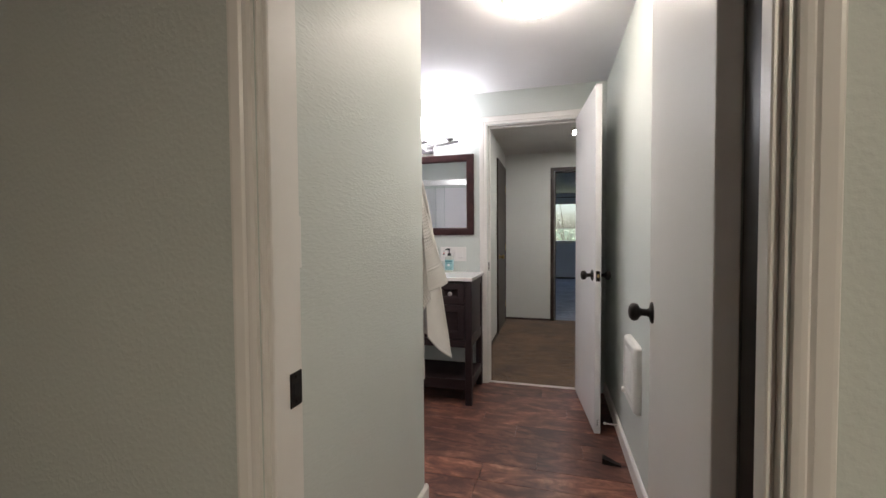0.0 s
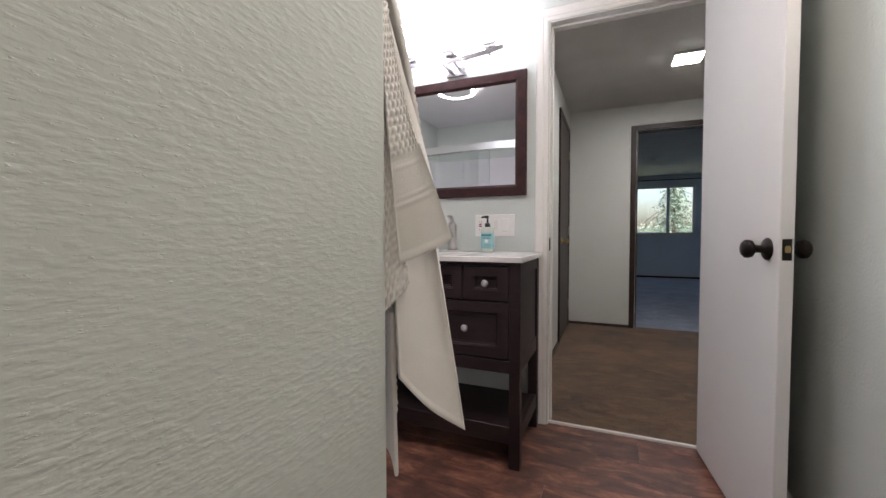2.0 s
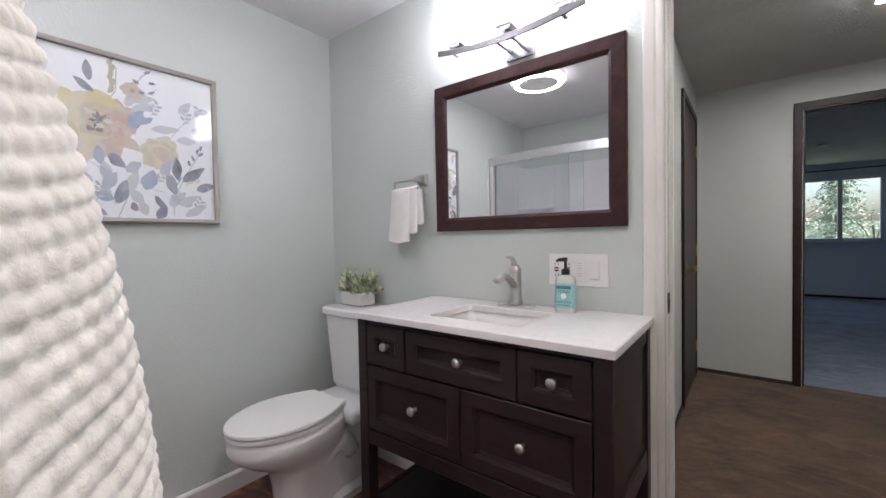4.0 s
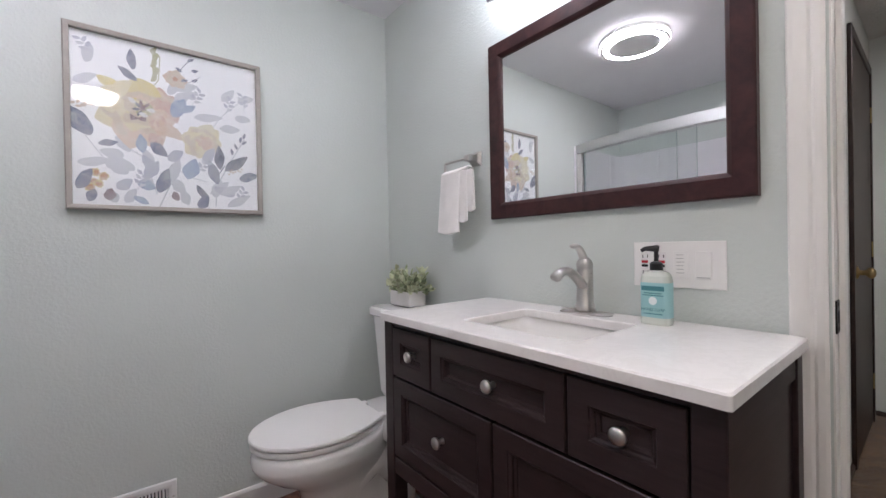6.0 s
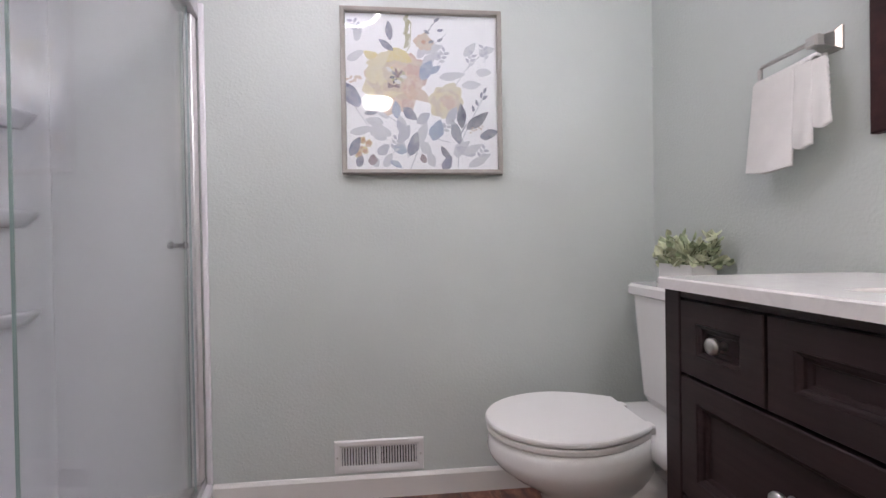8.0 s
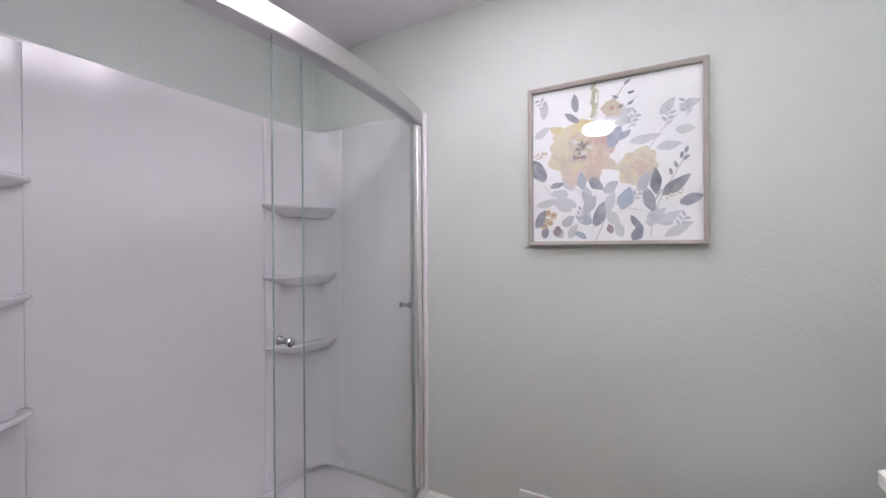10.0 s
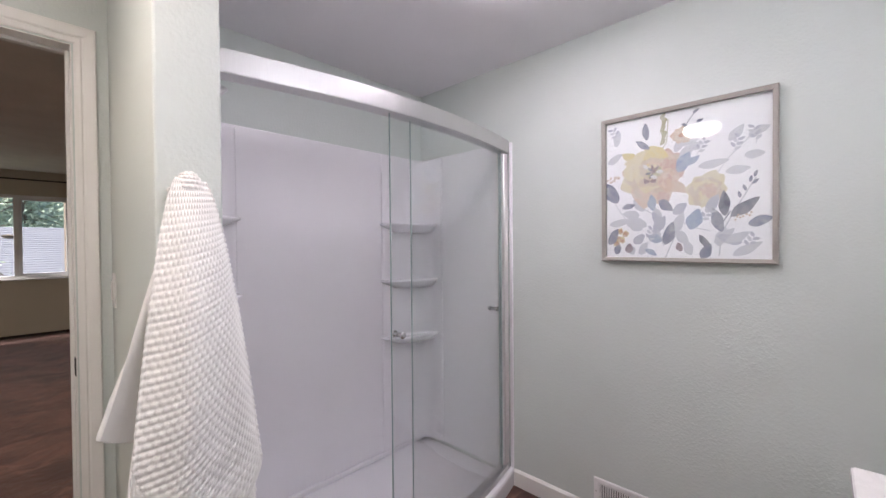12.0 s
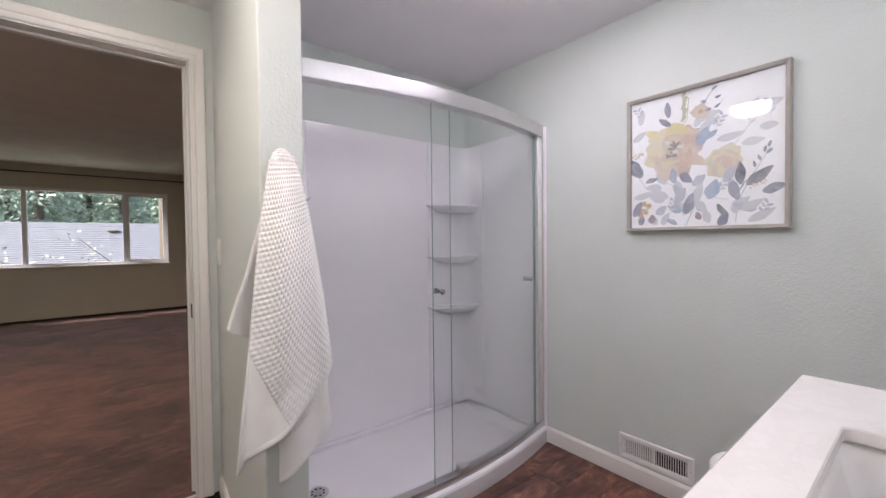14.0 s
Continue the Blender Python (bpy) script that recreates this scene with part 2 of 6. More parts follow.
_b.inputs["Base Color"].default_value = (0.88, 0.90, 0.89, 1)
_b.inputs["Metallic"].default_value = 1.0
_b.inputs["Roughness"].default_value = 0.0
VINYL = surface("white_window_vinyl", (0.74, 0.74, 0.76), 0.35)
RED = surface("red_button", (0.5, 0.02, 0.03), 0.4)
GREYMARK = surface("grey_print", (0.42, 0.42, 0.42), 0.5)
SOAPLIQ = surface("pale_soap_bottle", (0.62, 0.66, 0.60), 0.12, coat=0.3)
SOAPLABEL = surface("aqua_label", (0.32, 0.56, 0.58), 0.45, var=0.03)
SOAPINK = surface("teal_print", (0.06, 0.22, 0.25), 0.5)
LABELWHITE = surface("white_print", (0.8, 0.82, 0.82), 0.5)
LEAF = surface("sage_leaf", (0.30, 0.36, 0.21), 0.55, var=0.45, vscale=35)
LEAFPALE = surface("pale_sage_leaf", (0.56, 0.60, 0.40), 0.55, var=0.35, vscale=35)
STEM = surface("plant_stem", (0.10, 0.12, 0.05), 0.7)
STONEPOT = surface("white_ceramic_pot", (0.76, 0.75, 0.73), 0.4, var=0.04, vscale=12)


# ---- mesh helpers ----
def part(name, bm, material, parent=None, label="", smooth=False):
    me = bpy.data.meshes.new(name)
    bmesh.ops.recalc_face_normals(bm, faces=bm.faces)
    bm.to_mesh(me)
    bm.free()
    me.materials.append(material)
    if smooth:
        me.polygons.foreach_set("use_smooth", [True] * len(me.polygons))
    ob = new(name, me)
    if parent is not None:
        ob.parent = parent
        ob.matrix_parent_inverse = parent.matrix_basis.inverted()
    if label:
        ob["label"] = label
    return ob


def thing(name, at, label, category, group="", kind="", rz=0):
    ob = new(name)
    ob.empty_display_size = 0.05
    ob.matrix_basis = pose(*at, 0, 0, rz)
    return tagged(ob, label, category, group, kind)


def structure(ob, label, category):
    return tagged(ob, label, category, kind="structure")


def box(bm, x0, x1, y0, y1, z0, z1, bev=0.0, seg=1):
    r = bmesh.ops.create_cube(bm, size=1.0, matrix=Matrix.Translation(((x0 + x1) / 2, (y0 + y1) / 2, (z0 + z1) / 2)) @ Matrix.Diagonal((abs(x1 - x0), abs(y1 - y0), abs(z1 - z0), 1)))
    if bev > 0:
        edges = list({e for v in r["verts"] for e in v.link_edges})
        bmesh.ops.bevel(bm, geom=edges, offset=bev, segments=seg, profile=0.5, affect='EDGES')
    return bm


def boxes(*specs, bev=0.0, seg=1):
    bm = bmesh.new()
    for s in specs:
        box(bm, *s, bev=bev, seg=seg)
    return bm


def lathe(profile, m=None, seg=32, bm=None):
    """Turn (radius, height) pairs round z, then place by m."""
    bm = bm or bmesh.new()
    m = m or Matrix()
    rings = []
    for r, z in profile:
        if r < 1e-5:
            rings.append([bm.verts.new(m @ Vector((0, 0, z)))])
        else:
            rings.append([bm.verts.new(m @ Vector((r * math.cos(a), r * math.sin(a), z))) for a in (2 * math.pi * i / seg for i in range(seg))])
    for a, b in zip(rings, rings[1:]):
        for i in range(seg):
            j = (i + 1) % seg
            if len(a) == 1 and len(b) == 1:
                continue
            if len(a) == 1:
                bm.faces.new((a[0], b[i], b[j]))
            elif len(b) == 1:
                bm.faces.new((a[i], a[j], b[0]))
            else:
                bm.faces.new((a[i], a[j], b[j], b[i]))
    for ring in (rings[0], rings[-1]):
        if len(ring) > 1:
            bm.faces.new(ring)
    return bm


def tube(points, radius, seg=10, bm=None, flat=1.0):
    """A round (or flattened) rod through points; radius may be one number or one per point."""
    bm = bm or bmesh.new()
    pts = [Vector(p) for p in points]
    rings = []
    up = Vector((0, 0, 1))
    for i, p in enumerate(pts):
        d = (pts[min(i + 1, len(pts) - 1)] - pts[max(i - 1, 0)]).normalized()
        ref = up if abs(d.z) < 0.95 else Vector((0, 1, 0))
        s = d.cross(ref).normalized()
        t = s.cross(d).normalized()
        r = radius[i] if isinstance(radius, (list, tuple)) else radius
        rings.append([bm.verts.new(p + s * (r * math.cos(a)) + t * (r * flat * math.sin(a))) for a in (2 * math.pi * k / seg for k in range(seg))])
    for a, b in zip(rings, rings[1:]):
        for i in range(seg):
            j = (i + 1) % seg
            bm.faces.new((a[i], a[j], b[j], b[i]))
    bm.faces.new(rings[0])
    bm.faces.new(rings[-1])
    return bm


def along(axis):
    """Turn that carries z onto the given axis."""
    return Vector((0, 0, 1)).rotation_difference(Vector(axis)).to_matrix().to_4x4()


def at(x, y, z):
    return Matrix.Translation((x, y, z))


def loft(loops, bm=None, cap=True):
    bm = bm or bmesh.new()
    rings = [[bm.verts.new(p) for p in loop] for loop in loops]
    n = len(rings[0])
    for a, b in zip(rings, rings[1:]):
        for i in range(n):
            j = (i + 1) % n
            bm.faces.new((a[i], a[j], b[j], b[i]))
    if cap:
        bm.faces.new(rings[0])
        bm.faces.new(rings[-1])
    return bm


def rounded_frame(x0, x1, z0, z1, w, y_back, y_front, lip=0.0):
    """A mitred picture or mirror frame in the xz plane: outer rectangle, width w, sloping in towards the opening by lip."""
    bm = bmesh.new()
    prof = [(0, y_back), (0, y_front + 0.004), (0.004, y_front), (w - 0.012, y_front), (w - 0.004, y_front + lip * 0.5), (w, y_front + lip), (w, y_back)]
    loops = []
    for o, y in prof:
        loops.append([Vector((x0 + o, y, z0 + o)), Vector((x1 - o, y, z0 + o)), Vector((x1 - o, y, z1 - o)), Vector((x0 + o, y, z1 - o))])
    rings = [[bm.verts.new(p) for p in l] for l in loops]
    rings.append(rings[0])
    for a, b in zip(rings, rings[1:]):
        for i in range(4):
            j = (i + 1) % 4
            bm.faces.new((a[i], a[j], b[j], b[i]))
    return bm


# ---- the plan ----
WEST, EAST, NORTH, SOUTH = -1.53, 1.03, 3.80, 1.345
CEILING = 2.29
T = 0.10
WING_W, WING_N = -0.015, 2.302
WING_S_E, WING_N_E = 0.072, 0.112  # the wing wall runs slightly out of square
WING_TURN = -math.degrees(math.atan2(WING_N_E - WING_S_E, WING_N - SOUTH))
ENTRY_L, ENTRY_R = 0.174, 0.912
HALL_L, HALL_R = 0.160, 0.854
DOOR_H = 2.035
HALL_FAR, HALL_WEST, HALL_EAST = 6.27, 0.022, 2.6
FAR_L, FAR_R = 0.684, 1.36
NB_FAR, NB_EAST, NB_WEST, NB_CEIL = 11.85, 2.53, -1.6, 2.30
SB_FAR, SB_EAST, SB_WEST, SB_CEIL = -5.15, 3.2, -1.6, 2.44


def wall_along_x(name, x0, x1, y0, y1, z1, openings, mat, label):
    """Wall from x0 to x1 with openings (xa, xb, za, zb) going right through it."""
    bm = bmesh.new()
    cur = x0
    for xa, xb, za, zb in sorted(openings):
        box(bm, cur, xa, y0, y1, 0, z1)
        if za > 0:
            box(bm, xa, xb, y0, y1, 0, za)
        box(bm, xa, xb, y0, y1, zb, z1)
        cur = xb
    box(bm, cur, x1, y0, y1, 0, z1)
    return structure(part(name, bm, mat), label, "wall")


# bathroom shell: each wall has a bath skin and, where another room lies behind, a skin of its own colour
wall_along_x("wall_north", WEST - T, EAST + T, NORTH, NORTH + 0.06, CEILING, [(HALL_L, HALL_R, 0, DOOR_H)], SAGE, "sage green textured bathroom wall behind the vanity")
wall_along_x("wall_hall_south", WEST - T, HALL_EAST, NORTH + 0.06, NORTH + T, CEILING, [(HALL_L, HALL_R, 0, DOOR_H)], OFFWHITE, "off-white hall wall round the bathroom door")
wall_along_x("wall_south", WEST - T, EAST + T, SOUTH - 0.05, SOUTH, CEILING, [(ENTRY_L, ENTRY_R, 0, DOOR_H)], SAGE, "sage green textured bathroom wall round the entry door")
wall_along_x("wall_bedroom_north", SB_WEST, SB_EAST, SOUTH - T, SOUTH - 0.05, SB_CEIL, [(ENTRY_L, ENTRY_R, 0, DOOR_H)], SAGE, "green bedroom wall round the bathroom door")
structure(part("wall_west", boxes((WEST - T, WEST, SOUTH, NORTH, 0, CEILING)), SAGE), "sage green textured wall with the flower print", "wall")
structure(part("wall_east", boxes((EAST, EAST + T, SOUTH, NORTH, 0, CEILING)), SAGE), "sage green textured wall behind both doors", "wall")


def wing_x(y):
    """East face of the wing wall at y."""
    return WING_S_E + (WING_N_E - WING_S_E) * (y - SOUTH) / (WING_N - SOUTH)


def wing_wall():
    r = 0.006
    plan = [(WING_W, SOUTH), (WING_S_E, SOUTH), (wing_x(WING_N - r), WING_N - r), (WING_N_E - r * 0.3, WING_N - r * 0.3), (WING_N_E - r, WING_N), (WING_W + r, WING_N), (WING_W + r * 0.3, WING_N - r * 0.3), (WING_W, WING_N - r)]
    return loft([[Vector((x, y, z)) for x, y in plan] for z in (0, CEILING)])


wing = part("wall_wing", wing_wall(), SAGE)
wing.data.materials.append(SAGE_BRUSHED)
for face in wing.data.polygons:
    face.material_index = 1 if face.normal.x > 0.9 else 0
structure(wing, "sage green textured wing wall beside the shower", "wall")
structure(part("ceiling_bathroom", boxes((WEST, EAST, SOUTH, NORTH, CEILING, CEILING + 0.08)), CEIL), "white painted bathroom ceiling", "ceiling")
structure(part("floor_bathroom", boxes((WEST, EAST, SOUTH - 0.02, NORTH + 0.03, -0.05, -0.0075)), SUB), "dark joints under the bathroom plank floor", "floor")

# hall
structure(part("wall_hall_west", boxes((HALL_WEST - T, HALL_WEST, NORTH + T, HALL_FAR, 0, CEILING)), OFFWHITE), "off-white hall wall with a dark door", "wall")
structure(part("wall_hall_east", boxes((HALL_EAST, HALL_EAST + T, NORTH + T, HALL_FAR, 0, CEILING)), OFFWHITE), "off-white wall closing the hall", "wall")
wall_along_x("wall_hall_north", NB_WEST, HALL_EAST + T, HALL_FAR, HALL_FAR + 0.05, CEILING, [(FAR_L, FAR_R, 0, 2.03)], OFFWHITE, "off-white hall wall round the far bedroom door")
wall_along_x("wall_north_room_south", NB_WEST, HALL_EAST + T, HALL_FAR + 0.05, HALL_FAR + T, CEILING, [(FAR_L, FAR_R, 0, 2.03)], DAYLIGHTWALL, "pale blue-grey bedroom wall round its door, cool daylight in its colour")
structure(part("ceiling_hall", boxes((HALL_WEST, HALL_EAST, NORTH + T, HALL_FAR, CEILING, CEILING + 0.08)), POPCORN), "textured off-white hall ceiling", "ceiling")
structure(part("floor_hall_carpet", boxes((HALL_WEST, HALL_EAST, NORTH + 0.035, HALL_FAR + 0.06, -0.05, 0.008)), CARPET_HALL), "brown plush carpet on the hall floor", "carpet")

# far bedroom
# unseen west part of this window is added to let in more light
NW = (-1.3, 2.13, 0.98, 2.06)
wall_along_x("wall_north_room_north", NB_WEST, NB_EAST + T, NB_FAR, NB_FAR + 0.14, NB_CEIL, [NW], DAYLIGHTWALL, "pale blue-grey bedroom wall with a window, cool daylight in its colour")
structure(part("wall_north_room_east", boxes((NB_EAST, NB_EAST + T, HALL_FAR + T, NB_FAR, 0, NB_CEIL)), DAYLIGHTWALL), "pale blue-grey bedroom side wall, cool daylight in its colour", "wall")
structure(part("wall_north_room_west", boxes((NB_WEST - T, NB_WEST, HALL_FAR, NB_FAR, 0, NB_CEIL)), DAYLIGHTWALL), "pale blue-grey bedroom side wall, cool daylight in its colour", "wall")
structure(part("ceiling_north_room", boxes((NB_WEST, NB_EAST, HALL_FAR + T, NB_FAR, NB_CEIL, NB_CEIL + 0.08)), POPCORN), "textured bedroom ceiling", "ceiling")
structure(part("floor_north_room_carpet", boxes((NB_WEST, NB_EAST, HALL_FAR + 0.06, NB_FAR, -0.05, 0.008)), CARPET_N), "plush carpet in the far bedroom, cool daylight in its colour", "carpet")

# bedroom before the bathroom
# the window's unseen east end is stretched to admit more daylight
SW = (-0.20, 2.9, 0.86, 2.08)
wall_along_x("wall_south_room_south", SB_WEST, SB_EAST, SB_FAR - 0.14, SB_FAR, SB_CEIL, [SW], TANWALL, "beige bedroom wall with a wide window")
structure(part("wall_south_room_west", boxes((SB_WEST - T, SB_WEST, SB_FAR, SOUTH - 0.05, 0, SB_CEIL)), TANWALL), "beige bedroom side wall", "wall")
structure(part("wall_south_room_east", boxes((SB_EAST, SB_EAST + T, SB_FAR, SOUTH - 0.05, 0, SB_CEIL)), TANWALL), "beige bedroom side wall", "wall")
structure(part("ceiling_south_room", boxes((SB_WEST, SB_EAST, SB_FAR, SOUTH - T, SB_CEIL, SB_CEIL + 0.08)), POPCORN), "textured bedroom ceiling", "ceiling")
structure(part("floor_south_room_carpet", boxes((SB_WEST, SB_EAST, SB_FAR, SOUTH - 0.02, -0.05, 0.008)), CARPET_S), "brown plush carpet in the bedroom", "carpet")


# ---- trim ----
def skirting(name, runs, mat=TRIM, h=0.088, d=0.013, label="white painted baseboard"):
    """Baseboards: runs of (axis, fixed coordinate, from, to, side) with a chamfered top."""
    base = thing(name, (0, 0, 0), label, "baseboard", kind="structure")
    for axis, c, a, b, side in runs:
        bm = bmesh.new()
        prof = [(0, 0), (d, 0), (d, h - 0.012), (d * 0.55, h - 0.003), (d * 0.3, h), (0, h)]
        loops = []
        for t in (a, b):
            loops.append([Vector((t, c + side * o, z)) if axis == 'x' else Vector((c + side * o, t, z)) for o, z in prof])
        loft(loops, bm)
        part("baseboard_run", bm, mat, base)
    return base


skirting("baseboard_bathroom", [('y', WEST, 2.066, NORTH, 1), ('x', NORTH, WEST, -0.02, -1), ('y', EAST, SOUTH, NORTH, -1), ('x', WING_N, WING_W, WING_N_E, 1)])
wing_skirt = skirting("baseboard_wing", [('y', WING_S_E, SOUTH + 0.018, WING_N + 0.014, 1)])
wing_skirt.matrix_basis = at(WING_S_E, SOUTH, 0) @ pose(0, 0, 0, 0, 0, WING_TURN) @ at(-WING_S_E, -SOUTH, 0)
skirting("baseboard_hall", [('x', HALL_FAR, HALL_WEST, FAR_L - 0.055, -1), ('y', HALL_WEST, NORTH + T, 5.35, 1)], DARKTRIM, 0.035, 0.012, "low dark-stained baseboard in the hall")
skirting("baseboard_north_room", [('x', NB_FAR, NB_WEST, NB_EAST, -1), ('y', NB_EAST, HALL_FAR + T, NB_FAR, -1)], DARKTRIM, 0.045, 0.012, "low dark-stained baseboard in the far bedroom")
skirting("baseboard_south_room", [('x', SB_FAR, SB_WEST, SB_EAST, 1), ('y', SB_WEST, SB_FAR, SOUTH - T, 1)], DARKTRIM, 0.045, 0.012, "low dark-stained baseboard in the bedroom")


def casing(name, xa, xb, top, y, side, mat, label, w=0.058, d=0.016, profile=True):
    """Door casing on one face of a wall: two legs and a head with a stepped profile. side: +1 when it stands proud towards +y."""
    base = thing(name, ((xa + xb) / 2, y, 0), label, "door casing", kind="structure")
    if profile:
        prof = [(0, 0), (0, d * 0.45), (0.006, d * 0.62), (w * 0.28, d * 0.7), (w * 0.36, d * 0.55), (w * 0.46, d * 0.8), (w * 0.8, d), (w - 0.004, d), (w, d * 0.7), (w, 0)]
    else:
        prof = [(0, 0), (0, d - 0.003), (0.003, d), (w - 0.003, d), (w, d - 0.003), (w, 0)]
    rev = 0.006
    for sgn, x in ((-1, xa - rev), (1, xb + rev)):
        lo = [Vector((x + sgn * o, y + side * k, 0)) for o, k in prof]
        hi = [Vector((x + sgn * o, y + side * k, top + rev + o)) for o, k in prof]
        part("casing_leg", loft([lo, hi]), mat, base)
    lo = [Vector((xa - rev - o, y + side * k, top + rev + o)) for o, k in prof]
    hi = [Vector((xb + rev + o, y + side * k, top + rev + o)) for o, k in prof]
    part("casing_head", loft([lo, hi]), mat, base)
    return base


def jamb(name, xa, xb, top, y0, y1, stop_y0, stop_y1, mat, label):
    base = thing(name, ((xa + xb) / 2, (y0 + y1) / 2, 0), label, "door jamb", kind="structure")
    t = 0.016
    part("jamb_side", boxes((xa - 0.001, xa + t * 0.01 + 0.002, y0, y1, 0, top)), mat, base)
    part("jamb_side", boxes((xb - 0.002, xb + 0.001, y0, y1, 0, top)), mat, base)
    part("jamb_head", boxes((xa, xb, y0, y1, top - 0.002, top + 0.001)), mat, base)
    for x0, x1 in ((xa + 0.002, xa + 0.013), (xb - 0.013, xb - 0.002)):
        part("door_stop", boxes((x0, x1, stop_y0, stop_y1, 0, top - 0.002), bev=0.002), mat, base)
    part("door_stop", boxes((xa + 0.013, xb - 0.013, stop_y0, stop_y1, top - 0.013, top - 0.002), bev=0.002), mat, base)
    return base


casing("casing_entry_bath", ENTRY_L, ENTRY_R, DOOR_H, SOUTH, 1, TRIM, "white casing round the entry door, bath side", w=0.062)
casing("casing_entry_bedroom", ENTRY_L, ENTRY_R, DOOR_H, SOUTH - T, -1, TRIM, "white casing round the entry door, bedroom side", w=0.042)
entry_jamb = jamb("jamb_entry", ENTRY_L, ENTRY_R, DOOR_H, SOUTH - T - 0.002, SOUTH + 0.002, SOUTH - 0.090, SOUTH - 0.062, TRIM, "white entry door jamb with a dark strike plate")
casing("casing_hall_bath", HALL_L, HALL_R, DOOR_H, NORTH, -1, TRIM, "white casing round the hall door, bath side", w=0.060, d=0.012)
casing("casing_hall_outer", HALL_L, HALL_R, DOOR_H, NORTH + T, 1, TRIM, "white casing round the hall door, hall side")
hall_jamb = jamb("jamb_hall", HALL_L, HALL_R, DOOR_H, NORTH - 0.002, NORTH + T + 0.002, NORTH + 0.04, NORTH + 0.075, TRIM, "white hall door jamb with a dark strike plate")
casing("casing_far_bedroom", FAR_L, FAR_R, 2.03, HALL_FAR, -1, DARKTRIM, "dark-stained casing round the far bedroom door", w=0.05, d=0.014, profile=False)
jamb("jamb_far_bedroom", FAR_L, FAR_R, 2.03, HALL_FAR - 0.002, HALL_FAR + T + 0.002, HALL_FAR + 0.03, HALL_FAR + 0.06, DARKTRIM, "dark-stained far bedroom door jamb")


def strike(x, y, z, parent):
    bm = boxes((x, x + 0.003, y - 0.017, y + 0.017, z - 0.033, z + 0.033), bev=0.001)
    p = part("strike_plate", bm, BRONZE, parent, "dark bronze strike plate")
    # hole drawn as a thin dark plate, its shade put into the colour
    part("latch_hole", boxes((x + 0.0032, x + 0.0038, y - 0.009, y + 0.007, z - 0.012, z + 0.012)), DARKVOID, p)
    for dz in (-0.024, 0.024):
        part("screw", lathe([(0.004, 0), (0.004, 0.0012), (0, 0.0016)], at(x + 0.003, y, z + dz) @ along((1, 0, 0)), 10), BRONZE, p)


# dark strip put in for the shade between open door and jamb
part("hinge_gap_shade", boxes((ENTRY_R - 0.0042, ENTRY_R - 0.0022, SOUTH - 0.060, SOUTH + 0.001, 0.0, DOOR_H - 0.003)), BRONZE, entry_jamb, "dark strip for the shade in the hinge gap")
strike(ENTRY_L + 0.002, SOUTH - 0.018, 0.885, entry_jamb)
strike(HALL_L + 0.002, NORTH + 0.02, 0.93, hall_jamb)
structure(part("threshold_hall", boxes((HALL_L + 0.003, HALL_R - 0.003, NORTH + 0.022, NORTH + 0.04, -0.005, 0.010), bev=0.003, seg=2), TRIM), "pale strip between plank floor and hall carpet", "threshold")
structure(part("threshold_entry", boxes((ENTRY_L + 0.003, ENTRY_R - 0.003, SOUTH - 0.03, SOUTH - 0.016, -0.005, 0.010), bev=0.003, seg=2), TRIM), "pale strip between plank floor and bedroom carpet", "threshold")


# ---- doors ----
def knob_set(parent, mat, face_a, face_b, y, z):
    """Round knobs on both faces; local x is the door's thickness."""
    for sgn, f in ((-1, face_a), (1, face_b)):
        m = at(f, y, z) @ along((sgn, 0, 0))
        k = part("door_knob", lathe([(0.033, 0), (0.033, 0.003), (0.029, 0.007), (0.015, 0.010), (0.0115, 0.016), (0.0115, 0.030), (0.016, 0.036), (0.025, 0.041), (0.0275, 0.049), (0.0265, 0.058), (0.019, 0.065), (0.008, 0.068), (0, 0.0685)], m, 32), mat, parent, "dark bronze round knob" if mat is BRONZE else "", smooth=True)


